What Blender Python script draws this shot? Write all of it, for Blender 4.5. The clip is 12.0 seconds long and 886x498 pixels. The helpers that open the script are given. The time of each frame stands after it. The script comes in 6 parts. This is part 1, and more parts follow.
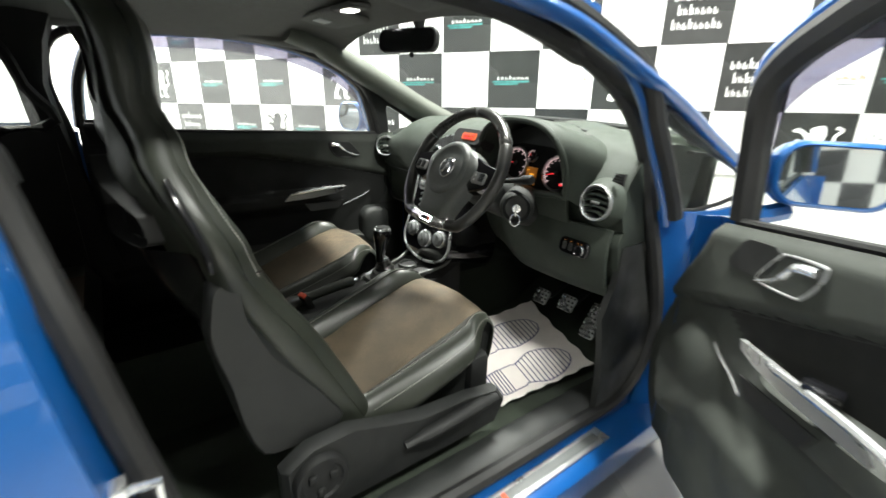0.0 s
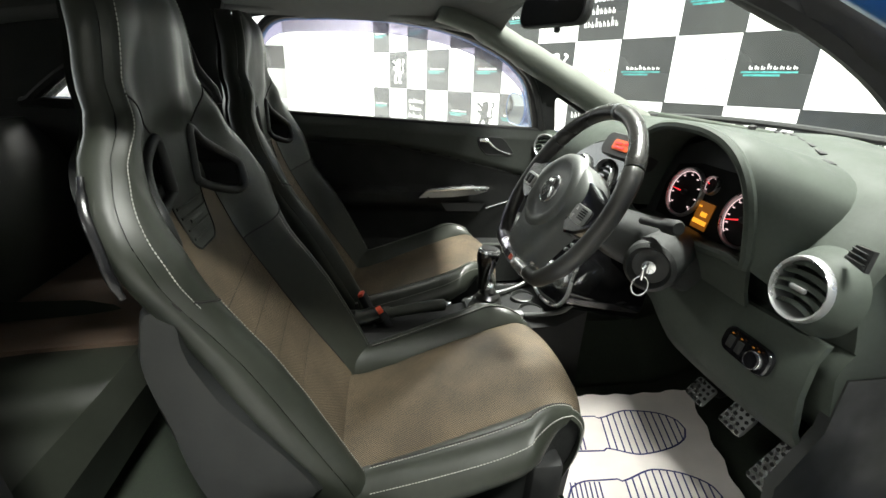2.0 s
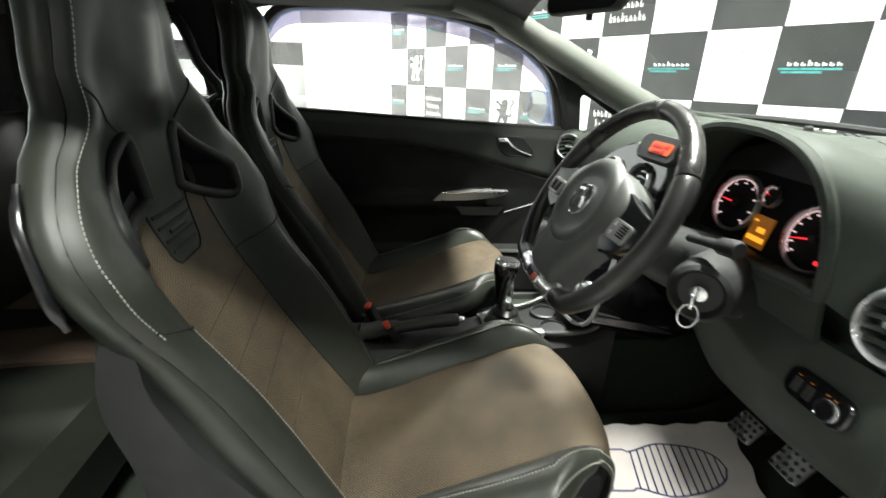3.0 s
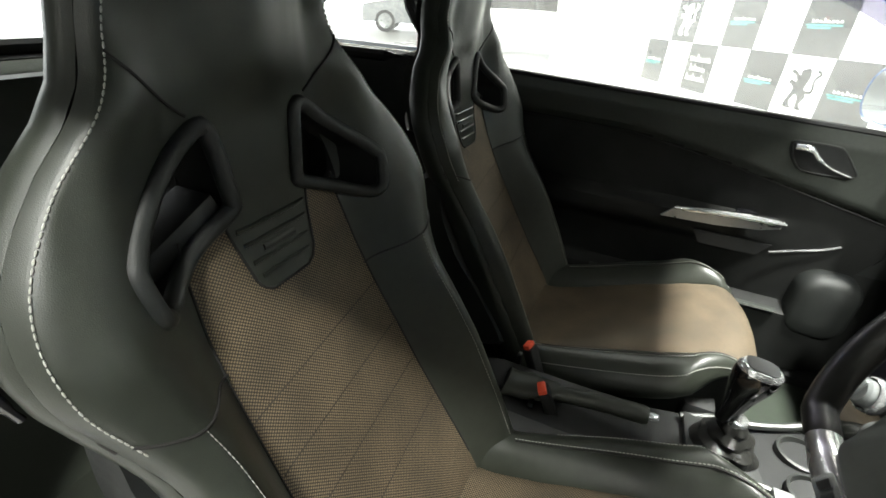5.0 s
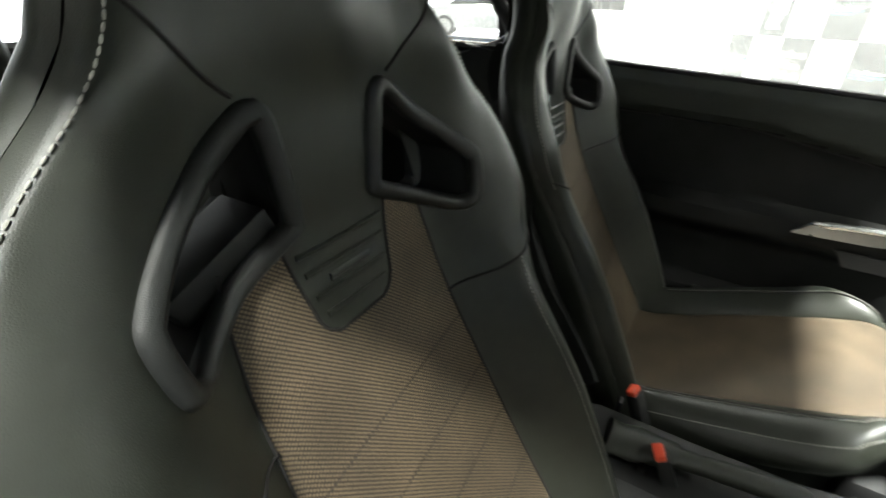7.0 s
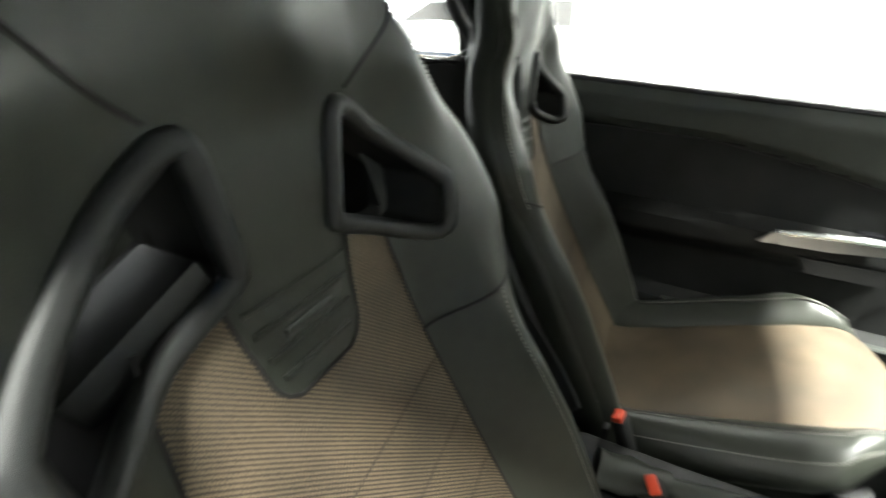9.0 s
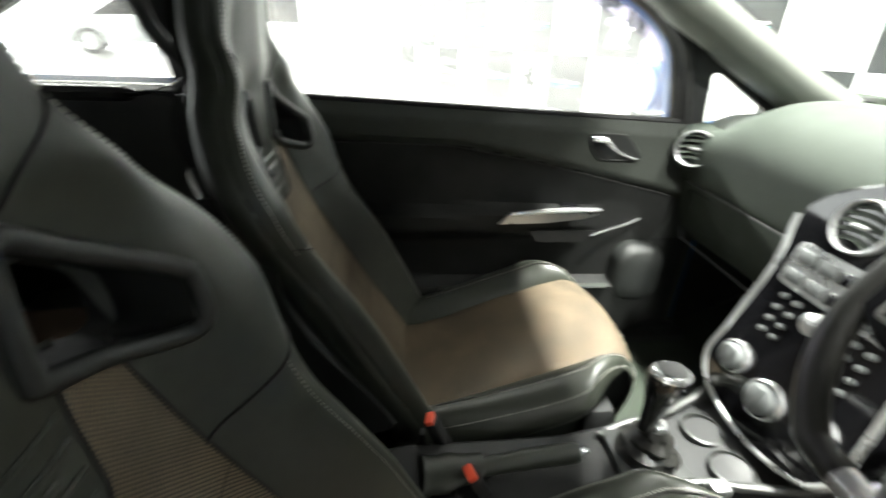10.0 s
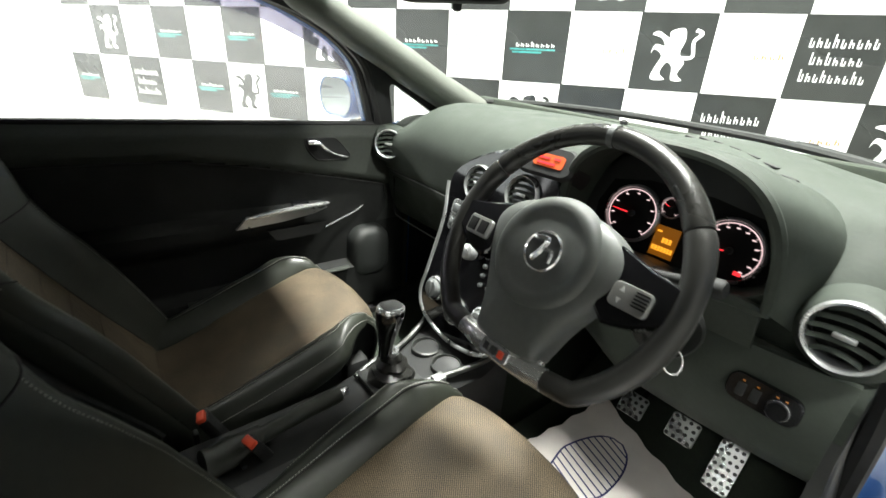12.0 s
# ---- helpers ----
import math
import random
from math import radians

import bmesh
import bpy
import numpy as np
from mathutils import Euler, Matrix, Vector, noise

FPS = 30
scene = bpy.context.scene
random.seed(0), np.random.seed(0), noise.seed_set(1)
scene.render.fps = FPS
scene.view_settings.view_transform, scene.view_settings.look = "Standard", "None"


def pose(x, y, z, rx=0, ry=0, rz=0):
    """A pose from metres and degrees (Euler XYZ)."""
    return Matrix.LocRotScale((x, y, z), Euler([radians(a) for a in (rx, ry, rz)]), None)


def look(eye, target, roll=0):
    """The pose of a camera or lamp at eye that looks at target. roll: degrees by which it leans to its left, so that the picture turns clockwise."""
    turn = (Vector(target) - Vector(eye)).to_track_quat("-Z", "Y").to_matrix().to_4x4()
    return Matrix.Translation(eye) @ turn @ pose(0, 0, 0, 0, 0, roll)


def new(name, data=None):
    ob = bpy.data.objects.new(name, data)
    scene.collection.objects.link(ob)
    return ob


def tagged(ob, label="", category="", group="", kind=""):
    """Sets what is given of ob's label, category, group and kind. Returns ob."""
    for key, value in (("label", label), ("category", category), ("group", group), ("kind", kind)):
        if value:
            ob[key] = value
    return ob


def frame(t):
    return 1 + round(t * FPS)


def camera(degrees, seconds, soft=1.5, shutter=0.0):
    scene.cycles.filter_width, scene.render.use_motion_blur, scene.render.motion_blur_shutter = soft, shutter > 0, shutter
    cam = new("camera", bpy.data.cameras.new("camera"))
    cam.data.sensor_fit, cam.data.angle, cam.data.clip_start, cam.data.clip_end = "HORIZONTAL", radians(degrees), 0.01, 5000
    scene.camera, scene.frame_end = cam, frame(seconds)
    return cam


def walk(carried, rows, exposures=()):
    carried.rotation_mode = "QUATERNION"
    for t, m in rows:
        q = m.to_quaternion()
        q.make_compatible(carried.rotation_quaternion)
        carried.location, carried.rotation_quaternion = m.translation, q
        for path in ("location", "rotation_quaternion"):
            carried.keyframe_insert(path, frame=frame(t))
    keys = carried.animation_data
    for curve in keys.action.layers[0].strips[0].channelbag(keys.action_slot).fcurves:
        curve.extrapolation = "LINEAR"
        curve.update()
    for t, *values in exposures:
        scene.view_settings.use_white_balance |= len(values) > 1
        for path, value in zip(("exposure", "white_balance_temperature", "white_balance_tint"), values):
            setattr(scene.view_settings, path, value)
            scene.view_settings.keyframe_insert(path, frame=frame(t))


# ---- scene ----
cam = camera(89.7, 12.0, 1.5, 0.5)
PATH = [
    (0, (1.304, -0.73, 1.103), (-0.201, 0.398, 0.421), 1.7),
    (0.2, (1.223, -0.647, 1.104), (-0.31, 0.412, 0.378), 1.6),
    (0.5, (1.177, -0.585, 1.083), (-0.449, 0.344, 0.382), 2.8),
    (1, (1.133, -0.464, 1.082), (-0.629, 0.145, 0.358), 2.8),
    (1.5, (1.127, -0.356, 1.099), (-0.694, 0.006, 0.355), 2.6),
    (2, (1.121, -0.32, 1.102), (-0.712, -0.04, 0.352), 2.5),
    (2.5, (1.104, -0.31, 1.099), (-0.731, -0.053, 0.346), 2.6),
    (3, (1.012, -0.3, 1.091), (-0.826, -0.091, 0.33), 2.6),
    (3.5, (0.885, -0.301, 1.099), (-0.955, -0.289, 0.314), 3.0),
    (3.7, (0.835, -0.291, 1.089), (-0.995, -0.416, 0.294), 2.9),
    (5.3, (0.664, -0.289, 1.105), (-0.94, -0.975, 0.127), 3.6),
    (5.5, (0.664, -0.307, 1.081), (-0.96, -0.994, 0.138), 3.3),
    (6, (0.643, -0.318, 1.101), (-0.953, -1.026, 0.126), 4.0),
    (6.5, (0.612, -0.347, 1.084), (-0.962, -1.115, 0.118), 1.6),
    (7, (0.572, -0.4, 1.053), (-0.949, -1.253, 0.074), 2.0),
    (7.2, (0.559, -0.421, 1.046), (-0.917, -1.357, 0.074), 1.7),
    (8.8, (0.533, -0.432, 1.044), (-0.985, -1.335, 0.125), 1.9),
    (9, (0.525, -0.438, 1.046), (-1.097, -1.158, 0.122), 2.1),
    (9.5, (0.519, -0.404, 1.069), (-1.216, -0.788, 0.151), 3.1),
    (10, (0.483, -0.434, 1.102), (-1.286, -0.229, 0.193), 2.5),
    (10.5, (0.491, -0.403, 1.125), (-1.111, 0.396, 0.232), 4.0),
    (11, (0.514, -0.375, 1.138), (-0.91, 0.707, 0.243), 4.8),
    (11.5, (0.57, -0.387, 1.158), (-0.79, 0.771, 0.258), 4.5),
    (12, (0.669, -0.441, 1.133), (-0.739, 0.718, 0.312), 4.4),
]
walk(cam, [(t, look(eye, target, roll)) for t, eye, target, roll in PATH], [(0, 0.18), (0.5, 0.42), (1, 0.32), (2, 0.32), (3.5, 0.22), (5.5, 0.8), (7, 1.08), (9, 1.75), (9.5, 1.52), (10, 1.3), (10.5, 0.87), (11, 0.63), (11.5, 0.53), (12, 0.36)])

# unseen panels, placed to brighten the cabin and banner; some are fill
# ceiling panels: x, y, length along x, along y, watts
LIGHTS = [(-0.1, 0.62, 0.8, 0.2, 400), (2.2, 0.1, 0.3, 0.6, 190), (0.6, 1.9, 1.2, 0.3, 18), (-2.9, 0.9, 1.2, 0.3, 35), (1.0, -3.4, 1.2, 0.3, 110), (5.4, -2.6, 0.3, 1.6, 26), (-2.8, -2.0, 0.3, 1.2, 20), (-5.6, -0.6, 0.3, 1.6, 480), (-5.6, -3.6, 0.3, 1.6, 440)]

# ---- world and lights ----
world = bpy.data.worlds.new("world")
scene.world = world
world.use_nodes = True
world.node_tree.nodes["Background"].inputs[0].default_value = (0.9, 0.95, 1.0, 1)
world.node_tree.nodes["Background"].inputs[1].default_value = 0.01


def lamp(name, eye, target, sx, sy, watts, colour=(0.98, 1.0, 0.93)):
    data = bpy.data.lights.new(name, "AREA")
    data.shape, data.size, data.size_y, data.energy, data.color = "RECTANGLE", sx, sy, watts, colour
    ob = new(name, data)
    ob.matrix_world = look(eye, target)
    return ob


# ---- small builders ----
def lerp(table, v):
    """Piecewise smooth value from rows (v, value)."""
    if v <= table[0][0]:
        return table[0][1]
    for (a, fa), (b, fb) in zip(table, table[1:]):
        if v <= b:
            k = (v - a) / (b - a)
            return fa + (fb - fa) * k
    return table[-1][1]


def ease(a, b, v):
    k = min(1.0, max(0.0, (v - a) / (b - a)))
    return k * k * (3 - 2 * k)


def axes(origin, xd, yd):
    """Matrix with the given x and y directions; z is their cross product."""
    x = Vector(xd).normalized()
    z = x.cross(Vector(yd)).normalized()
    y = z.cross(x)
    m = Matrix((x, y, z)).transposed().to_4x4()
    m.translation = Vector(origin)
    return m


def thing(name, at, label, category, group="", kind=""):
    ob = new(name)
    ob.empty_display_size = 0.05
    ob.location = at
    return tagged(ob, label, category, group, kind)


def base_of(ob):
    v = Vector((0, 0, 0))
    while ob is not None:
        v = v + ob.location
        ob = ob.parent
    return v


def part(name, bm, material, parent=None, label="", sharp=40, uv=None):
    """Links a bmesh given in world coordinates as one mesh object under a thing or part."""
    me = bpy.data.meshes.new(name)
    bmesh.ops.recalc_face_normals(bm, faces=bm.faces)
    if parent is not None:
        bmesh.ops.translate(bm, verts=bm.verts, vec=-base_of(parent))
    bm.to_mesh(me)
    bm.free()
    for p in me.polygons:
        p.use_smooth = True
    me.set_sharp_from_angle(angle=radians(sharp))
    me.materials.append(material)
    ob = new(name, me)
    ob.parent = parent
    if label:
        ob["label"] = label
    return ob


def solid(name, bm, material, label, category, kind="", group="", sharp=40):
    """A thing that is a single mesh."""
    return tagged(part(name, bm, material, None, "", sharp), label, category, group, kind)


def box(bm, c, s, bev=0.004, m=None, seg=2):
    r = bmesh.ops.create_cube(bm, size=1.0)
    vs = r["verts"]
    bmesh.ops.scale(bm, vec=s, verts=vs)
    if bev > 0:
        es = list({e for v in vs for e in v.link_edges})
        b = bmesh.ops.bevel(bm, geom=es, offset=min(bev, min(s) * 0.45), segments=seg, affect="EDGES", profile=0.5)
        vs = list({v for f in b["faces"] for v in f.verts} | {v for v in vs if v.is_valid})
    mm = Matrix.Translation(c) if m is None else m @ Matrix.Translation(c)
    bmesh.ops.transform(bm, matrix=mm, verts=vs)
    return bm


def loft(bm, rings, ring_closed=True, cap=True):
    rows = [[bm.verts.new(p) for p in ring] for ring in rings]
    n = len(rows[0])
    for a, b in zip(rows, rows[1:]):
        for i in range(n if ring_closed else n - 1):
            j = (i + 1) % n
            bm.faces.new((a[i], a[j], b[j], b[i]))
    if cap and ring_closed:
        bm.faces.new(rows[0])
        bm.faces.new(list(reversed(rows[-1])))
    return rows


def smooth_line(pts, n, closed=False):
    """Catmull-Rom line through points, n steps a span."""
    P = [Vector(p) for p in pts]
    out = []
    m = len(P)
    spans = m if closed else m - 1
    for i in range(spans):
        p0 = P[(i - 1) % m] if closed or i > 0 else P[0]
        p1, p2 = P[i % m], P[(i + 1) % m]
        p3 = P[(i + 2) % m] if closed or i + 2 < m else P[-1]
        for k in range(n):
            t = k / n
            out.append(0.5 * ((2 * p1) + (p2 - p0) * t + (2 * p0 - 5 * p1 + 4 * p2 - p3) * t * t + (3 * p1 - p0 - 3 * p2 + p3) * t ** 3))
    if not closed:
        out.append(P[-1])
    return out


def tube(bm, pts, r, n=10, closed=False, flat=1.0, up=None):
    """A round or flattened rod along a line; r is a number or a list."""
    P = [Vector(p) for p in pts]
    rings = []
    m = len(P)
    ref = Vector(up) if up else None
    for i, p in enumerate(P):
        a = P[(i - 1) % m] if closed or i > 0 else P[i]
        b = P[(i + 1) % m] if closed or i < m - 1 else P[i]
        d = (b - a).normalized()
        if ref is None:
            ref = Vector((0, 0, 1)) if abs(d.z) < 0.9 else Vector((0, 1, 0))
        s = d.cross(ref).normalized()
        q = s.cross(d).normalized()
        if up is None:
            ref = q
        rr = r[i] if isinstance(r, (list, tuple)) else r
        rings.append([p + s * (rr * math.cos(2 * math.pi * k / n)) + q * (rr * flat * math.sin(2 * math.pi * k / n)) for k in range(n)])
    if closed:
        rings.append(rings[0])
        rows = [[bm.verts.new(v) for v in ring] for ring in rings[:-1]]
        rows.append(rows[0])
        for a, b in zip(rows, rows[1:]):
            for i in range(n):
                j = (i + 1) % n
                bm.faces.new((a[i], a[j], b[j], b[i]))
    else:
        loft(bm, rings)
    return bm


def lathe(bm, profile, m, n=32, cap=True):
    """Turns a profile of (radius, height) about the z axis of m."""
    rings = [[m @ Vector((r * math.cos(2 * math.pi * k / n), r * math.sin(2 * math.pi * k / n), h)) for k in range(n)] for r, h in profile]
    loft(bm, rings, True, cap)
    return bm


def plate(bm, poly, m, thick, bev=0.0):
    """A flat plate: the outline in the xy plane of m, raised by thick along its z, with a chamfer."""
    c = Vector((sum(p[0] for p in poly) / len(poly), sum(p[1] for p in poly) / len(poly)))
    rings = [[m @ Vector((x, y, 0)) for x, y in poly]]
    rings.append([m @ Vector((x, y, thick - bev)) for x, y in poly])
    if bev > 0:
        ring = []
        for x, y in poly:
            d = Vector((x, y)) - c
            k = max(0.0, 1 - bev / max(d.length, 1e-6))
            ring.append(m @ Vector((c.x + d.x * k, c.y + d.y * k, thick)))
        rings.append(ring)
    loft(bm, rings)
    return bm


def rounded(w, h, r, n=5):
    """Outline of a rounded rectangle about the origin."""
    out = []
    for cx, cy, a in ((w / 2 - r, h / 2 - r, 0), (-w / 2 + r, h / 2 - r, 90), (-w / 2 + r, -h / 2 + r, 180), (w / 2 - r, -h / 2 + r, 270)):
        for k in range(n + 1):
            t = radians(a + 90 * k / n)
            out.append((cx + r * math.cos(t), cy + r * math.sin(t)))
    return out


def sheet(bm, grid, thick=None):
    """A grid of points as a surface; with thick, a closed slab (offset vector)."""
    rows = [[bm.verts.new(p) for p in row] for row in grid]
    for a, b in zip(rows, rows[1:]):
        for i in range(len(a) - 1):
            bm.faces.new((a[i], a[i + 1], b[i + 1], b[i]))
    if thick is not None:
        t = Vector(thick)
        back = [[bm.verts.new(Vector(p) + t) for p in row] for row in grid]
        for a, b in zip(back, back[1:]):
            for i in range(len(a) - 1):
                bm.faces.new((a[i], b[i], b[i + 1], a[i + 1]))
        edge = [(rows[0], back[0]), (rows[-1], back[-1]), ([r[0] for r in rows], [r[0] for r in back]), ([r[-1] for r in rows], [r[-1] for r in back])]
        for f, g in edge:
            for i in range(len(f) - 1):
                bm.faces.new((f[i], g[i], g[i + 1], f[i + 1]))
    return bm


B = bmesh.new


# ---- materials ----
def mat(name, colour, rough=0.5, metal=0.0, noise_scale=40.0, vary=0.25, bump=0.0, bump_scale=400.0, coat=0.0, spec=0.5, rough_vary=0.12, kind="noise"):
    m = bpy.data.materials.new(name)
    m.use_nodes = True
    nt = m.node_tree
    p = nt.nodes["Principled BSDF"]
    p.inputs["Metallic"].default_value = metal
    p.inputs["Coat Weight"].default_value = coat
    p.inputs["Coat Roughness"].default_value = 0.05
    p.inputs["Specular IOR Level"].default_value = spec
    tc = nt.nodes.new("ShaderNodeTexCoord")
    big = nt.nodes.new("ShaderNodeTexNoise")
    big.inputs["Scale"].default_value = noise_scale * 0.12
    big.inputs["Detail"].default_value = 3
    fine = nt.nodes.new("ShaderNodeTexNoise")
    fine.inputs["Scale"].default_value = noise_scale
    fine.inputs["Detail"].default_value = 4
    add = nt.nodes.new("ShaderNodeMath")
    add.operation = "ADD"
    nt.links.new(tc.outputs["Object"], big.inputs["Vector"])
    nt.links.new(tc.outputs["Object"], fine.inputs["Vector"])
    nt.links.new(big.outputs["Fac"], add.inputs[0])
    nt.links.new(fine.outputs["Fac"], add.inputs[1])
    ramp = nt.nodes.new("ShaderNodeMapRange")
    ramp.inputs["From Min"].default_value, ramp.inputs["From Max"].default_value = 0.6, 1.4
    ramp.inputs["To Min"].default_value, ramp.inputs["To Max"].default_value = 1 - vary, 1 + vary
    nt.links.new(add.outputs[0], ramp.inputs["Value"])
    mul = nt.nodes.new("ShaderNodeMix")
    mul.data_type, mul.blend_type = "RGBA", "MULTIPLY"
    mul.inputs["Factor"].default_value = 1.0
    mul.inputs["A"].default_value = (*colour, 1)
    nt.links.new(ramp.outputs["Result"], mul.inputs["B"])
    nt.links.new(mul.outputs["Result"], p.inputs["Base Color"])
    rr = nt.nodes.new("ShaderNodeMapRange")
    rr.inputs["From Min"].default_value, rr.inputs["From Max"].default_value = 0.3, 0.7
    rr.inputs["To Min"].default_value, rr.inputs["To Max"].default_value = max(0.02, rough - rough_vary), min(1, rough + rough_vary)
    nt.links.new(big.outputs["Fac"], rr.inputs["Value"])
    nt.links.new(rr.outputs["Result"], p.inputs["Roughness"])
    if bump > 0:
        if kind == "leather":
            tex = nt.nodes.new("ShaderNodeTexVoronoi")
            tex.feature = "DISTANCE_TO_EDGE"
            out = "Distance"
        else:
            tex = nt.nodes.new("ShaderNodeTexNoise")
            tex.inputs["Detail"].default_value = 2
            out = "Fac"
        tex.inputs["Scale"].default_value = bump_scale
        nt.links.new(tc.outputs["Object"], tex.inputs["Vector"])
        bp = nt.nodes.new("ShaderNodeBump")
        bp.inputs["Strength"].default_value = bump
        bp.inputs["Distance"].default_value = 0.001
        nt.links.new(tex.outputs[out], bp.inputs["Height"])
        nt.links.new(bp.outputs["Normal"], p.inputs["Normal"])
    return m


def glow(name, colour, strength):
    m = bpy.data.materials.new(name)
    m.use_nodes = True
    p = m.node_tree.nodes["Principled BSDF"]
    p.inputs["Base Color"].default_value = (*[c * 0.3 for c in colour], 1)
    p.inputs["Emission Color"].default_value = (*colour, 1)
    p.inputs["Emission Strength"].default_value = strength
    return m


def pane(name, tint=(1, 1, 1), gloss=0.025):
    """Clear automotive glass: straight through, with a faint reflection."""
    m = bpy.data.materials.new(name)
    m.use_nodes = True
    nt = m.node_tree
    nt.nodes.clear()
    out = nt.nodes.new("ShaderNodeOutputMaterial")
    tr = nt.nodes.new("ShaderNodeBsdfTransparent")
    tr.inputs[0].default_value = (*tint, 1)
    gl = nt.nodes.new("ShaderNodeBsdfGlossy")
    gl.inputs["Roughness"].default_value = 0.02
    mx = nt.nodes.new("ShaderNodeMixShader")
    mx.inputs[0].default_value = gloss
    nt.links.new(tr.outputs[0], mx.inputs[1])
    nt.links.new(gl.outputs[0], mx.inputs[2])
    nt.links.new(mx.outputs[0], out.inputs[0])
    return m


def mesh_fabric(name):
    """Woven seat cloth: light knots on a dark ground, about 4 mm apart, laid along the panel."""
    m = bpy.data.materials.new(name)
    m.use_nodes = True
    nt = m.node_tree
    p = nt.nodes["Principled BSDF"]
    p.inputs["Roughness"].default_value = 0.75
    uv = nt.nodes.new("ShaderNodeUVMap")
    mp = nt.nodes.new("ShaderNodeMapping")
    mp.inputs["Scale"].default_value = (285, 285, 1)
    mp.inputs["Rotation"].default_value = (0, 0, radians(45))
    vo = nt.nodes.new("ShaderNodeTexVoronoi")
    vo.voronoi_dimensions = "2D"
    vo.inputs["Scale"].default_value = 1.0
    vo.inputs["Randomness"].default_value = 0.08
    nt.links.new(uv.outputs[0], mp.inputs["Vector"])
    nt.links.new(mp.outputs[0], vo.inputs["Vector"])
    no = nt.nodes.new("ShaderNodeTexNoise")
    no.inputs["Scale"].default_value = 9
    nt.links.new(uv.outputs[0], no.inputs["Vector"])
    ramp = nt.nodes.new("ShaderNodeValToRGB")
    ramp.color_ramp.elements[0].position, ramp.color_ramp.elements[0].color = 0.24, (0.160, 0.120, 0.073, 1)
    ramp.color_ramp.elements[1].position, ramp.color_ramp.elements[1].color = 0.46, (0.02, 0.0145, 0.009, 1)
    nt.links.new(vo.outputs["Distance"], ramp.inputs[0])
    mr = nt.nodes.new("ShaderNodeMapRange")
    mr.inputs["From Min"].default_value, mr.inputs["From Max"].default_value = 0.35, 0.65
    mr.inputs["To Min"].default_value, mr.inputs["To Max"].default_value = 0.75, 1.2
    nt.links.new(no.outputs["Fac"], mr.inputs["Value"])
    mul = nt.nodes.new("ShaderNodeMix")
    mul.data_type, mul.blend_type = "RGBA", "MULTIPLY"
    mul.inputs["Factor"].default_value = 1.0
    nt.links.new(ramp.outputs[0], mul.inputs["A"])
    nt.links.new(mr.outputs["Result"], mul.inputs["B"])
    nt.links.new(mul.outputs["Result"], p.inputs["Base Color"])
    bp = nt.nodes.new("ShaderNodeBump")
    bp.invert = True
    bp.inputs["Strength"].default_value = 0.5
    bp.inputs["Distance"].default_value = 0.001
    nt.links.new(vo.outputs["Distance"], bp.inputs["Height"])
    nt.links.new(bp.outputs["Normal"], p.inputs["Normal"])
    return m


LEATHER = mat("leather", (0.0210, 0.0238, 0.0182), 0.40, 0, 60, 0.18, 0.18, 700, spec=0.5, rough_vary=0.06, kind="leather")
FABRIC = mesh_fabric("seat_cloth")
PLASTIC = mat("soft_plastic", (0.0135, 0.015, 0.014), 0.55, 0, 120, 0.15, 0.3, 1500)
PLASTIC_DARK = mat("black_plastic", (0.0115, 0.012, 0.012), 0.6, 0, 100, 0.15, 0.25, 1300, spec=0.35)
PLASTIC_GREY = mat("grey_plastic", (0.075, 0.08, 0.08), 0.5, 0, 100, 0.12, 0.2, 1500)
PILLAR = mat("pillar_trim_grey", (0.10, 0.107, 0.094), 0.7, 0, 200, 0.08, 0.3, 900, spec=0.3)
DASH = mat("dash_plastic", (0.036, 0.044, 0.036), 0.7, 0, 150, 0.14, 0.4, 1100, spec=0.28)
GLOSS = mat("gloss_black", (0.006, 0.006, 0.007), 0.08, 0, 60, 0.1, coat=0.6, rough_vary=0.03)
CHROME = mat("chrome", (0.86, 0.87, 0.88), 0.16, 0.85, 60, 0.06, rough_vary=0.05)
SATIN = mat("satin_silver", (0.46, 0.47, 0.47), 0.32, 0.75, 150, 0.08, 0.1, 900)
CARPET = mat("carpet", (0.021, 0.028, 0.019), 0.95, 0, 500, 0.5, 0.8, 900)
HEADLINER = mat("headliner", (0.10, 0.10, 0.097), 0.9, 0, 300, 0.1, 0.4, 900)
RUBBER = mat("rubber_seal", (0.012, 0.012, 0.012), 0.6, 0, 100, 0.2, 0.2, 600)
PAINT = mat("blue_paint", (0.004, 0.085, 0.31), 0.3, 0.2, 250, 0.05, coat=1.0, rough_vary=0.02)
PAPER = mat("paper", (0.72, 0.67, 0.64), 0.85, 0, 18, 0.12, 0.3, 60)
INK = mat("blue_ink", (0.03, 0.03, 0.12), 0.8, 0, 60, 0.3)
RED = mat("red_plastic", (0.62, 0.07, 0.03), 0.4, 0, 60, 0.1)
THREAD = mat("stitch_thread", (0.32, 0.32, 0.29), 0.8, 0, 300, 0.2)
GLASS = pane("clear_glass", (0.93, 0.95, 0.94))
MIRROR = mat("mirror_glass", (0.85, 0.87, 0.88), 0.03, 1.0, 10, 0.02, rough_vary=0.01)
WHITE = mat("white_vinyl", (0.80, 0.80, 0.79), 0.35, 0, 6, 0.05, 0.15, 8, rough_vary=0.1)
BLACK = mat("black_vinyl", (0.030, 0.031, 0.030), 0.28, 0, 6, 0.3, 0.25, 7, rough_vary=0.1)
TEAL = mat("teal_print", (0.05, 0.25, 0.24), 0.3, 0, 30, 0.6)
GREYPRINT = mat("grey_print", (0.30, 0.31, 0.32), 0.4, 0, 20, 0.1)
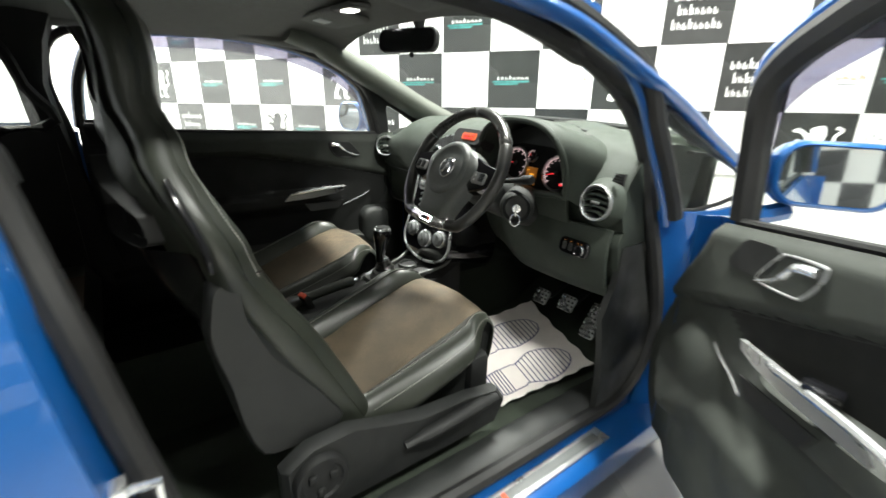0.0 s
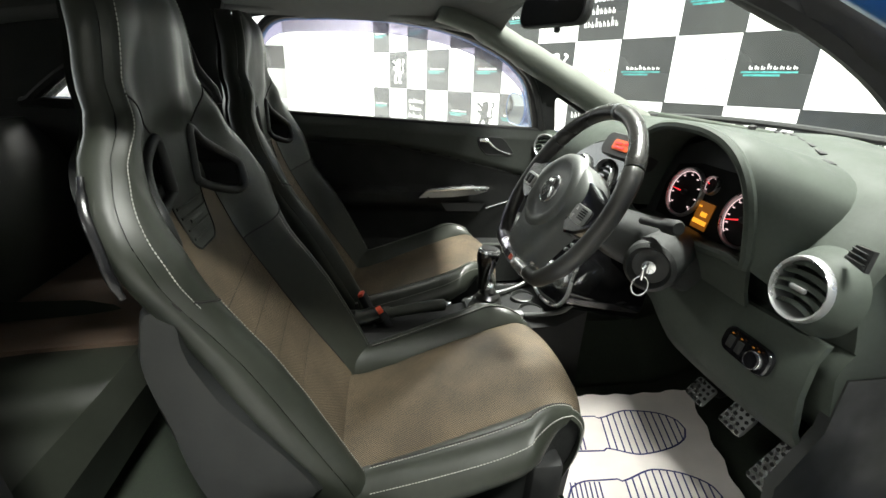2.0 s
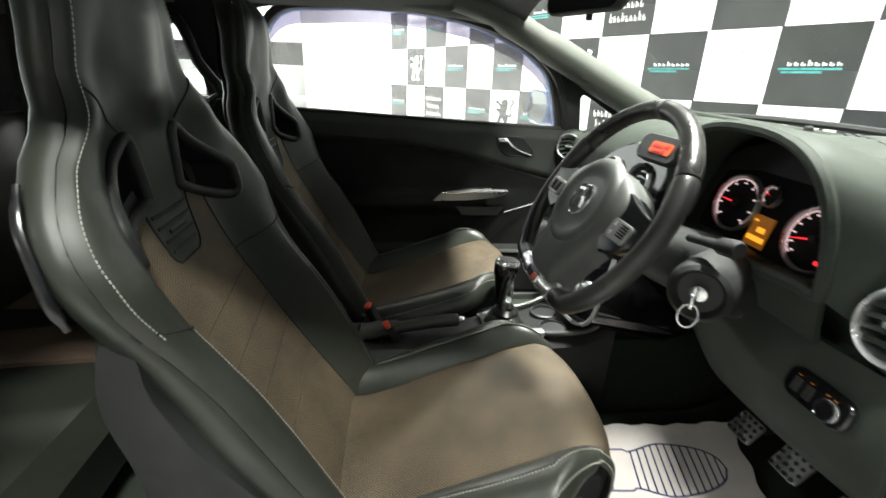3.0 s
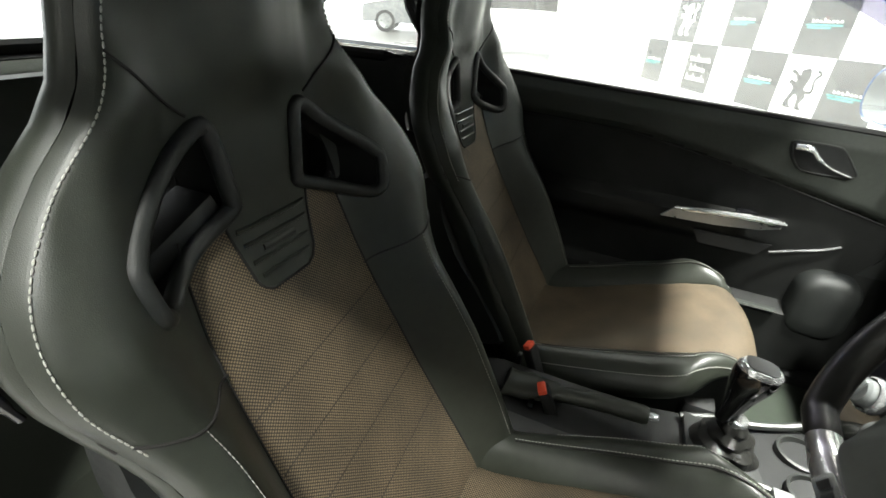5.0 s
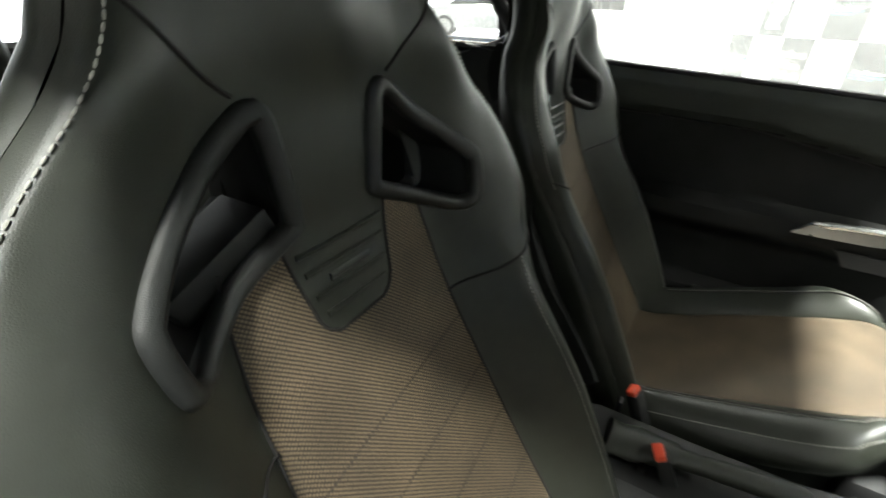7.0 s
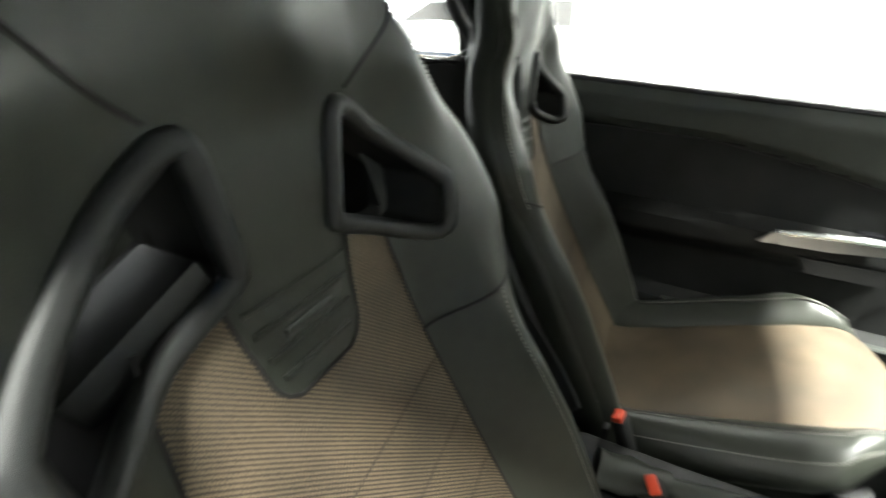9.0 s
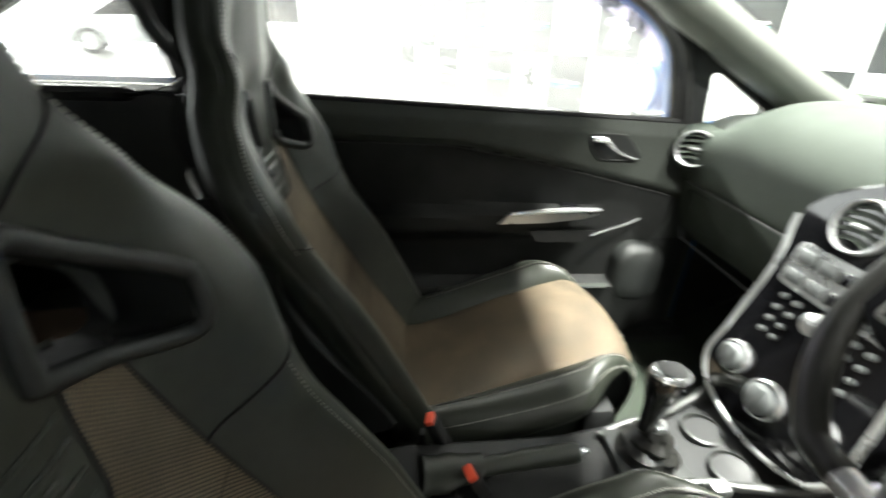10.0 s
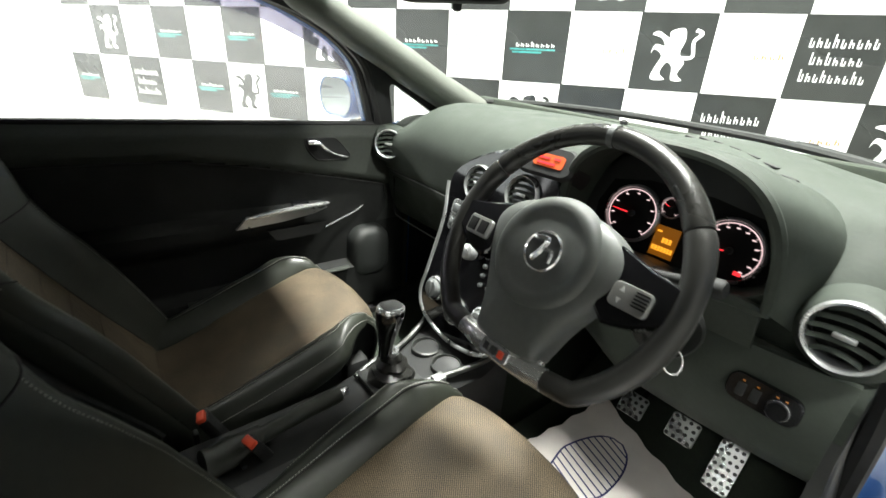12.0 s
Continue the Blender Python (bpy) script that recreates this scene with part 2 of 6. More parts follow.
OCHRE = mat("ochre_print", (0.42, 0.24, 0.10), 0.4, 0, 20, 0.1)
WALL = mat("wall_paint", (0.78, 0.78, 0.76), 0.7, 0, 8, 0.06, 0.1, 50)
GROUND = mat("showroom_floor", (0.40, 0.39, 0.37), 0.35, 0, 5, 0.15, 0.05, 80)
CEIL = mat("ceiling_paint", (0.42, 0.42, 0.41), 0.8, 0, 8, 0.06)
SPOKE_SILVER = mat("spoke_silver", (0.72, 0.72, 0.71), 0.26, 0.85, 120, 0.05, rough_vary=0.05)
ORANGE = glow("orange_display", (1.0, 0.16, 0.03), 0.2)
AMBER = glow("amber_display", (1.0, 0.42, 0.03), 1.0)
REDLIT = glow("red_needle", (1.0, 0.03, 0.04), 1.2)
DIAL_BLACK = mat("dial_black", (0.004, 0.004, 0.004), 0.7, 0, 80, 0.1, spec=0.15)
PALE = glow("lit_marks", (1.0, 0.72, 0.72), 0.8)
LIT = glow("tube_light", (1.0, 0.97, 0.9), 9.0)
LEATHER_RIM = mat("rim_leather", (0.016, 0.016, 0.0145), 0.33, 0, 60, 0.2, 0.2, 800, kind="leather")
PAD = mat("pad_plastic", (0.098, 0.104, 0.098), 0.5, 0, 120, 0.12, 0.25, 1400)
CONSOLE_EDGE = mat("console_edge_grey", (0.026, 0.028, 0.026), 0.4, 0, 100, 0.12, 0.2, 1200)
SWITCH = mat("switch_grey", (0.3, 0.3, 0.29), 0.4, 0.3, 120, 0.1)
# shut door's mirror: a dim reflection put into its colour
MIRROR_DIM = mat("dimmed_mirror_glass", (0.34, 0.38, 0.40), 0.03, 1.0, 10, 0.02, rough_vary=0.01)
MIRROR_DARK = mat("dark_mirror", (0.10, 0.10, 0.11), 0.06, 1.0, 10, 0.02, rough_vary=0.01)
AMBERDIM = glow("amber_backlight", (0.9, 0.30, 0.01), 0.13)
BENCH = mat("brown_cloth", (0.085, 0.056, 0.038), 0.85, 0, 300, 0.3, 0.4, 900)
WALL_DIM = mat("low_bounce_wall", (0.22, 0.23, 0.23), 0.8, 0, 8, 0.1, 0.1, 50)
SEAM = mat("seam_thread", (0.010, 0.009, 0.008), 0.8, 0, 200, 0.2)
TRIM_SOFT = mat("soft_door_trim", (0.032, 0.036, 0.031), 0.68, 0, 120, 0.15, 0.3, 1500, spec=0.35)
LINING = mat("door_lining", (0.0078, 0.0084, 0.0078), 0.65, 0, 120, 0.15, 0.3, 1500, spec=0.3)
BACKGLOW = glow("white_glow_backdrop", (0.98, 1.0, 1.0), 2.3)
CAR_DARK = mat("silver_paint", (0.45, 0.46, 0.47), 0.25, 0.1, 100, 0.1, coat=1.0)
CAR_WHITE = mat("white_paint", (0.75, 0.75, 0.75), 0.25, 0, 100, 0.05, coat=1.0)


def veiled(name, veil=0.05):
    """Side glass with a veil of glare put in as a thin translucent film."""
    m = pane(name, (0.93, 0.95, 0.94))
    nt = m.node_tree
    out = next(n for n in nt.nodes if n.type == "OUTPUT_MATERIAL")
    old = out.inputs[0].links[0].from_socket
    df = nt.nodes.new("ShaderNodeBsdfTranslucent")
    df.inputs[0].default_value = (0.9, 0.9, 0.9, 1)
    no = nt.nodes.new("ShaderNodeTexNoise")
    no.inputs["Scale"].default_value = 4
    mr = nt.nodes.new("ShaderNodeMapRange")
    mr.inputs["To Min"].default_value, mr.inputs["To Max"].default_value = veil * 0.5, veil * 1.5
    nt.links.new(no.outputs["Fac"], mr.inputs["Value"])
    mx = nt.nodes.new("ShaderNodeMixShader")
    nt.links.new(mr.outputs["Result"], mx.inputs[0])
    nt.links.new(old, mx.inputs[1])
    nt.links.new(df.outputs[0], mx.inputs[2])
    nt.links.new(mx.outputs[0], out.inputs[0])
    return m


GLASS_GLARE = veiled("glare_glass", 0.06)

# ---- showroom ----
# banner wall: runs obliquely past the car's nose
WU = Vector((math.cos(0.531), math.sin(0.531), 0.0))
WN = Vector((math.sin(0.531), -math.cos(0.531), 0.0))      # towards the car
WP = Vector((-2.0, 2.21, 0.935))
CELL_W, CELL_H, RISE = 0.465, 0.487, 0.028
ROOM_TOP = 3.6


def wall_at(i, k, out=0.0):
    p = WP + WU * (i * CELL_W) + Vector((0, 0, k * CELL_H + i * CELL_W * RISE)) + WN * out
    return p


bm = B()
a, b = WP + WU * -9.0, WP + WU * 7.5
ctr = (a + b) / 2
box(bm, (0, 0, 0), (16.5, 0.2, ROOM_TOP), 0, axes(Vector((ctr.x, ctr.y, ROOM_TOP / 2)) - WN * 0.13, WU, (0, 0, 1)) @ pose(0, 0, 0, 90))
solid("wall_north", bm, WALL, "white painted showroom wall behind the banner", "wall", "structure")
bm = B()
box(bm, (-4.5, -2.0, -0.05), (25, 18, 0.1), 0)
solid("floor", bm, GROUND, "grey polished showroom floor", "floor", "structure")
bm = B()
box(bm, (-4.5, -2.0, ROOM_TOP + 0.05), (25, 18, 0.1), 0)
solid("ceiling", bm, CEIL, "plain pale grey showroom ceiling", "ceiling", "structure")
# closing walls out of view, kept grey so that little light bounces back
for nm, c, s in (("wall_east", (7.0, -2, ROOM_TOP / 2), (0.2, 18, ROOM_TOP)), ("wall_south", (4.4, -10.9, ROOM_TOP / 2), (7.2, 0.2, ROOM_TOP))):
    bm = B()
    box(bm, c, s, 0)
    solid(nm, bm, WALL_DIM, "showroom wall out of view, greyed to hold down bounced light", "wall", "structure")

# glowing sheets stand in for the blown-out white beyond the windows
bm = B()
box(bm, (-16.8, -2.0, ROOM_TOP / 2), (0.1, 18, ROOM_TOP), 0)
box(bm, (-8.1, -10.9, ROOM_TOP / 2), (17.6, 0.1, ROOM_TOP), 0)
solid("backdrop", bm, BACKGLOW, "glowing white backdrop standing in for the blown-out surroundings", "backdrop", "structure")


def parked_car(c, yaw, paint, label):
    car = thing("parked_car", (c[0], c[1], 0.0), label, "car", "parked cars")
    m = pose(c[0], c[1], 0, 0, 0, yaw)
    prof = [(-2.0, 0.35, 0.74), (-1.95, 0.75, 0.80), (-1.1, 0.92, 0.84), (-0.2, 0.95, 0.84), (1.6, 0.95, 0.84), (1.95, 0.85, 0.8), (2.0, 0.35, 0.74)]
    bm = B()
    loft(bm, [[m @ Vector((x, s * w, z)) for s, z in ((-1, 0.28), (-1.03, 0.5), (-0.95, h), (0.95, h), (1.03, 0.5), (1, 0.28))] for x, h, w in prof])
    part("body", bm, paint, car)
    bm = B()
    loft(bm, [[m @ Vector((x, s * w, z)) for s, w, z in ((-1, 0.76, 0.9), (-1, wt, zt), (1, wt, zt), (1, 0.76, 0.9))] for x, zt, wt in ((-1.15, 0.93, 0.72), (-0.35, 1.42, 0.58), (0.9, 1.46, 0.58), (1.75, 1.0, 0.68))])
    part("cabin", bm, GLOSS, car)
    bm = B()
    box(bm, (0.3, 0, 1.455), (1.35, 1.12, 0.04), 0.015, m)
    part("roof", bm, paint, car)
    for x in (-1.25, 1.25):
        for s in (-1, 1):
            wm = m @ pose(x, s * 0.78, 0.31, 90)
            bm = B()
            lathe(bm, [(0.31, -0.09), (0.31, 0.09), (0.22, 0.10), (0.22, -0.10)], wm, 24, False)
            t = part("tyre", bm, RUBBER, car)
            bm = B()
            lathe(bm, [(0.22, -0.085), (0.2, 0.085), (0.05, 0.06)], wm, 20)
            part("rim", bm, SATIN, t)
    return car


parked_car((-14.2, -7.4), 113, CAR_DARK, "silver hatchback parked on the showroom floor")
parked_car((-11.3, -3.4), 113, CAR_WHITE, "white hatchback parked on the showroom floor")

banner = thing("banner", (*wall_at(0, -1, 0.0).xy, 0.3), "hung vinyl backdrop printed with black and white squares", "banner")
I0, I1, K0, K1 = -11, 9, -1, 5
bm = B()
sheet(bm, [[wall_at(I0 + (I1 - I0) * i / 40, K0 + (K1 - K0) * k / 12, 0.0) for i in range(41)] for k in range(13)], -WN * 0.004)
part("vinyl_sheet", bm, WHITE, banner)

KIND = {(-2, 0): "m", (0, 0): "m", (-1, 0): "c", (1, 0): "n", (2, 0): "l", (3, 0): "n", (4, 0): "c", (3, -1): "c", (4, -1): "n", (0, -1): "l", (-6, -1): "l", (-5, -1): "m",
        (-7, -1): "m", (-9, -1): "c", (-11, -1): "m", (-6, 0): "m", (-4, 0): "l", (-8, 0): "m", (-10, 0): "l", (-3, 1): "c", (-1, 1): "m", (1, 1): "l", (3, 1): "c", (-5, 1): "m", (5, -1): "l",
        (-3, -1): "c", (5, 0): "n", (6, 0): "m", (-4, 2): "c", (-2, 2): "l", (0, 2): "m", (2, 2): "c", (4, 2): "m", (5, 1): "m", (1, -1): "e", (2, -1): "e", (-1, -1): "m", (-3, 0): "n", (-5, 0): "n"}


def cell_frame(i, k, out):
    return axes(wall_at(i + 0.5, k + 0.5, out), WU + Vector((0, 0, RISE)), (0, 0, 1))


PRINT = {}


def bars(rows, m, material, name, parent):
    if parent is banner:
        bm = PRINT.setdefault(material.name, B())
    else:
        bm = B()
    for x, y, w, h in rows:
        plate(bm, [(x - w / 2, y - h / 2), (x + w / 2, y - h / 2), (x + w / 2, y + h / 2), (x - w / 2, y + h / 2)], m, 0.0015)
    return None if parent is banner else part(name, bm, material, parent)


def letters(words, m, material, parent):
    """Words as rows of plain upright bars."""
    rng = random.Random(5)
    rows = []
    for x, y, w, h, n in words:
        p = w / n
        for k in range(n):
            hh = h * rng.choice((0.62, 0.62, 0.7, 1.0))
            c = x - w / 2 + p * (k + 0.5)
            rows.append((c - p * 0.22, y - h / 2 + hh / 2, p * 0.2, hh))
            rows.append((c + p * 0.2, y - h / 2 + hh * 0.31, p * 0.16, hh * 0.62))
            rows.append((c, y - h / 2 + hh * (0.56 if k % 2 else 0.06), p * 0.45, h * 0.12))
    return bars(rows, m, material, "word_bar", parent)


sq = None
for k in range(K0, K1):
    for i in range(I0, I1):
        dark = (i + k) % 2 == 0
        if dark:
            if sq is None:
                bm = B()
                plate(bm, [(-CELL_W / 2, -CELL_H / 2), (CELL_W / 2, -CELL_H / 2), (CELL_W / 2, CELL_H / 2), (-CELL_W / 2, CELL_H / 2)], Matrix.Identity(4), 0.002)
                sq = bpy.data.meshes.new("printed_square")
                bm.to_mesh(sq)
                bm.free()
                sq.materials.append(BLACK)
            ob = new("printed_square", sq)
            ob.parent = banner
            ob.matrix_basis = Matrix.Translation(-banner.location) @ cell_frame(i, k, 0.001)
        kind = KIND.get((i, k), ("mc" if dark else "nc")[(i * 3 + k * 5) % 2])
        m = cell_frame(i, k, 0.0035)
        faint = WHITE if dark else GREYPRINT
        if kind == "m":      # broad word over a smear of colour
            letters([(0.0, 0.02, 0.30, 0.034, 8)], m, faint, banner)
            if dark:
                bars([(-0.02, -0.015, 0.34, 0.012), (-0.06, -0.035, 0.22, 0.014)], m, TEAL, "colour_smear", banner)
        elif kind == "c":    # three words, one under another
            letters([(0, 0.10, 0.36, 0.075, 9), (-0.01, 0.0, 0.28, 0.07, 7), (-0.005, -0.10, 0.35, 0.07, 9)], m, faint, banner)
        elif kind == "n":
            letters([(-0.1, 0.0, 0.16, 0.04, 4)], m, faint, banner)
            letters([(0.1, 0.0, 0.18, 0.04, 4)], m, OCHRE, banner)
            bars([(0.09, 0.06, 0.13, 0.005), (0.09, -0.05, 0.12, 0.008)], m, faint, "word_bar", banner)
        elif kind == "l":    # upright crest figure, as a plain shape
            bm = B()
            body = smooth_line([(-0.03, 0.13, 0), (0.05, 0.15, 0), (0.07, 0.08, 0), (0.05, 0.0, 0), (0.09, -0.06, 0), (0.06, -0.13, 0), (0.1, -0.17, 0), (0.03, -0.17, 0), (0.02, -0.09, 0), (-0.02, -0.06, 0),
                                (-0.05, -0.13, 0), (-0.01, -0.17, 0), (-0.1, -0.17, 0), (-0.09, -0.1, 0), (-0.06, -0.02, 0), (-0.11, 0.02, 0), (-0.13, -0.01, 0), (-0.11, 0.05, 0), (-0.05, 0.04, 0), (-0.08, 0.09, 0), (-0.14, 0.11, 0), (-0.1, 0.13, 0), (-0.03, 0.09, 0)], 3, True)
            plate(bm, [(p.x, p.y) for p in body], m, 0.0015)
            tail = smooth_line([(0.06, -0.03, 0.001), (0.13, -0.02, 0.001), (0.12, 0.07, 0.001), (0.16, 0.12, 0.001), (0.12, 0.14, 0.001)], 5)
            tube(bm, [m @ p for p in tail], 0.011, 6, flat=0.1, up=WN)
            part("crest_shape", bm, WHITE if dark else BLACK, banner)

# second banner on the east wall, plain squares
side = thing("banner", (6.88, -3.0, 0.4), "vinyl backdrop with black and white squares on the side wall", "banner")
bm = B()
sheet(bm, [[Vector((6.88, y, z)) for y in (-9.0, -6.0, -3.0, 0.0, 2.0)] for z in (0.4, 1.4, 2.4, 3.4)], (0.004, 0, 0))
part("vinyl_sheet", bm, WHITE, side)
for i in range(22):
    for k in range(6):
        if (i + k) % 2 == 0:
            ob = new("printed_square", sq)
            ob.parent = side
            ob.matrix_basis = Matrix.Translation(-side.location) @ axes((6.877, -8.6 + i * CELL_W, 0.66 + k * CELL_H), (0, -1, 0), (0, 0, 1))

for nm, bm in PRINT.items():
    part("lettering", bm, bpy.data.materials[nm], banner)["kind"] = "stuff"

# ceiling light fittings, out of view and added for their light
def ceiling_light(x, y, lx, ly, watts):
    t = thing("ceiling_light", (x, y, ROOM_TOP), "white ceiling light panel out of view, placed to light the car", "ceiling light", "ceiling lights")
    bm = B()
    box(bm, (x, y, ROOM_TOP - 0.03), (lx + 0.06, ly + 0.06, 0.06), 0.01)
    part("frame", bm, WALL, t)
    bm = B()
    box(bm, (x, y, ROOM_TOP - 0.064), (lx, ly, 0.012), 0.003)
    part("diffuser", bm, LIT, t)
    lamp("panel_lamp", (x, y, ROOM_TOP - 0.09), (x, y, 0), lx, ly, watts)


for x, y, lx, ly, w in LIGHTS:
    ceiling_light(x, y, lx, ly, w)

# ---- car shell ----
def belt(y):
    return 0.885 + (0.3 - y) * 0.041


def side_curve(pts, s, n=6):
    return [Vector((s * p[0], p[1], p[2])) for p in smooth_line(pts, n)]


shell = thing("car_body", (0, 0, 0.1), "blue three-door hatchback body with a dark cabin", "car")

# headlining
bm = B()
grid = []
for i in range(25):
    y = 0.10 - 1.95 * i / 24
    row = []
    for k in range(17):
        x = -0.60 + 1.20 * k / 16
        z = 1.345 - 0.10 * (abs(x) / 0.60) ** 3.2 - 0.055 * ease(-0.06, 0.12, y) - 0.09 * ease(-1.2, -1.85, y)
        row.append(Vector((x, y, z)))
    grid.append(row)
sheet(bm, grid, (0, 0, 0.05))
part("headlining", bm, HEADLINER, shell, "dark grey felt roof lining")
bm = B()
grid2 = [[Vector((p.x * 1.12, p.y * 1.02, p.z + 0.075 - 0.03 * (abs(p.x) / 0.6) ** 2)) for p in row] for row in grid]
sheet(bm, grid2, (0, 0, -0.012))
part("roof_panel", bm, PAINT, shell)

APIL = [(0.65, 0.74, 0.925), (0.64, 0.56, 1.0), (0.617, 0.36, 1.095), (0.59, 0.18, 1.177), (0.56, 0.02, 1.247), (0.54, -0.12, 1.285)]
for s in (1, -1):
    bm = B()
    if s > 0:
        tube(bm, side_curve([(0.72, 0.84, 0.90), (0.715, 0.56, 0.995), (0.69, 0.36, 1.08), (0.63, 0.18, 1.175), (0.575, 0.02, 1.25), (0.54, -0.12, 1.285)], s), [0.02] * 6 + [0.026] * 6 + [0.034] * 7 + [0.046] * 12, 14, flat=0.72)
    else:
        tube(bm, side_curve(APIL, s), [0.076] * 6 + [0.074] * 6 + [0.068] * 6 + [0.06] * 6 + [0.05] * 7, 14, flat=0.72)
    part("pillar_trim", bm, PILLAR if s < 0 else RUBBER, shell, "smooth windscreen pillar trim")
    bm = B()
    tube(bm, side_curve([(0.745, 0.88, 0.88), (0.742, 0.6, 0.99), (0.74, 0.4, 1.075), (0.732, 0.184, 1.155), (0.71, 0.0, 1.225), (0.67, -0.135, 1.262)], s), 0.021, 10, flat=0.8)
    part("pillar_skin", bm, PAINT, shell)
    # rail over the door, rubber seal of the opening
    seal = [(0.66, -0.83, 0.95), (0.648, -0.85, 1.10), (0.628, -0.80, 1.225), (0.62, -0.6, 1.265), (0.62, -0.25, 1.258), (0.622, -0.05, 1.232), (0.63, 0.14, 1.18), (0.645, 0.30, 1.09), (0.665, 0.40, 0.96), (0.68, 0.455, 0.80), (0.695, 0.53, 0.60), (0.703, 0.57, 0.43), (0.708, 0.52, 0.285), (0.71, 0.40, 0.205), (0.71, 0.15, 0.205), (0.71, -0.2, 0.215), (0.71, -0.52, 0.235), (0.715, -0.66, 0.29), (0.72, -0.73, 0.42), (0.72, -0.765, 0.60), (0.70, -0.80, 0.80)]
    if s < 0:
        seal[6:11] = [(0.63, 0.13, 1.175), (0.648, 0.262, 1.08), (0.668, 0.318, 0.96), (0.68, 0.37, 0.80), (0.695, 0.46, 0.60)]
    bm = B()
    tube(bm, [Vector((s * p.x, p.y, p.z)) for p in smooth_line(seal, 6, True)], 0.021 if s > 0 else 0.014, 8, True)
    part("door_seal", bm, RUBBER, shell, "black rubber seal round the door opening")
    bm = B()
    lip = [(0.70, 0.02, 1.235), (0.708, 0.15, 1.175), (0.713, 0.25, 1.10), (0.716, 0.33, 0.99), (0.72, 0.43, 0.84), (0.722, 0.47, 0.76)]
    if s < 0:
        lip = [(0.69, 0.02, 1.235), (0.692, 0.15, 1.172), (0.694, 0.245, 1.095), (0.697, 0.287, 1.0), (0.70, 0.335, 0.86), (0.70, 0.36, 0.78)]
    tube(bm, side_curve(lip, s), 0.010 if s > 0 else 0.012, 8)
    part("opening_flange", bm, PAINT, shell)
    bm = B()
    if s > 0:
        tube(bm, side_curve([(0.69, -0.05, 1.265), (0.705, 0.10, 1.215), (0.725, 0.25, 1.14), (0.73, 0.315, 1.04), (0.735, 0.40, 0.92), (0.737, 0.45, 0.845), (0.738, 0.48, 0.79)], s), 0.022, 8)
        part("outer_seal", bm, RUBBER, shell)
    bm = B()
    rail = [(0.60, 0.02, 1.25), (0.60, -0.3, 1.282), (0.598, -0.7, 1.28), (0.59, -1.1, 1.255), (0.57, -1.5, 1.20), (0.54, -1.78, 1.12)]
    tube(bm, side_curve(rail, s), 0.045, 10, flat=0.7)
    part("roof_rail_trim", bm, HEADLINER, shell)
    bm = B()
    tube(bm, [p + Vector((s * 0.05, 0, 0.01)) for p in side_curve([(0.60, 0.12, 1.235), *rail], s)], 0.032, 8)
    part("roof_rail_skin", bm, PAINT, shell)
    # pillar behind the door
    bm = B()
    rings = []
    for z, y0, y1, x in ((0.20, -0.70, -0.98, 0.665), (0.5, -0.765, -0.98, 0.66), (0.75, -0.80, -0.965, 0.645), (0.93, -0.83, -0.91, 0.62), (1.08, -0.845, -0.92, 0.598), (1.2, -0.82, -0.945, 0.575), (1.29, -0.78, -0.96, 0.545)):
        rings.append([Vector((s * (x - 0.02), y1, z)), Vector((s * (x - 0.025), (y0 + y1) / 2, z)), Vector((s * (x - 0.01), y0 - 0.012, z)), Vector((s * (x + 0.03), y0, z)), Vector((s * (x + 0.05), y1, z))])
    loft(bm, rings)
    part("door_pillar_trim", bm, PLASTIC_DARK, shell, "black plastic pillar trim behind the door")
    # outer skin behind the door
    bm = B()
    grid = []
    for k in range(9):
        z = 0.12 + 0.84 * k / 8
        x = 0.80 - 0.10 * ((z - 0.5) / 0.45) ** 2 * (1 if z > 0.5 else 0.35)
        grid.append([Vector((s * (0.70 if i == 0 else x * (1 - 0.06 * ease(-1.2, -1.85, y))), y - (0.05 * ease(0.55, 0.97, z) if i < 3 else 0), z)) for i, y in enumerate((-0.785, -0.80, -0.84, -1.0, -1.2, -1.5, -1.85))])
    sheet(bm, grid, (-s * 0.01, 0, 0))
    part("rear_wing", bm, PAINT, shell)
    # rear side trim inside
    bm = B()
    grid = [[Vector((s * (0.60 + 0.02 * math.sin(k * 1.1)), y, 0.2 + 0.755 * k / 6)) for y in (-0.86, -1.0, -1.2, -1.5, -1.8)] for k in range(7)]
    sheet(bm, grid, (s * 0.02, 0, 0))
    part("rear_side_trim", bm, PLASTIC_DARK, shell)
    # rear quarter glass with its frame
    q = [(-0.875, 0.962), (-0.895, 1.08), (-0.93, 1.19), (-1.0, 1.178), (-1.12, 1.14), (-1.285, 1.05), (-1.40, 0.965), (-1.385, 0.958)]
    bm = B()
    m = axes((s * 0.61, 0, 0), (0, 1, 0), (-s * 0.10, 0, 1))
    plate(bm, [(y, z) for y, z in q], m, 0.004)
    g = part("quarter_glass", bm, GLASS_GLARE, shell, "clear rear quarter window")
    g.visible_shadow = False
    bm = B()
    tube(bm, smooth_line([m @ Vector((y, z, 0)) for y, z in q], 4, True), 0.016, 8, True)
    part("frame", bm, PLASTIC_DARK, g)
    # quarter panel above and behind the small glass
    bm = B()
    top = [(-0.91, 1.255), (-1.05, 1.25), (-1.2, 1.24), (-1.35, 1.22), (-1.55, 1.16), (-1.80, 1.07)]
    low = [(-0.93, 1.188), (-1.0, 1.178), (-1.12, 1.14), (-1.285, 1.05), (-1.40, 0.962), (-1.80, 0.93)]
    sheet(bm, [[Vector((s * 0.598, a[0], a[1])) for a in top], [Vector((s * 0.608, a[0], a[1])) for a in low]], (s * 0.02, 0, 0))
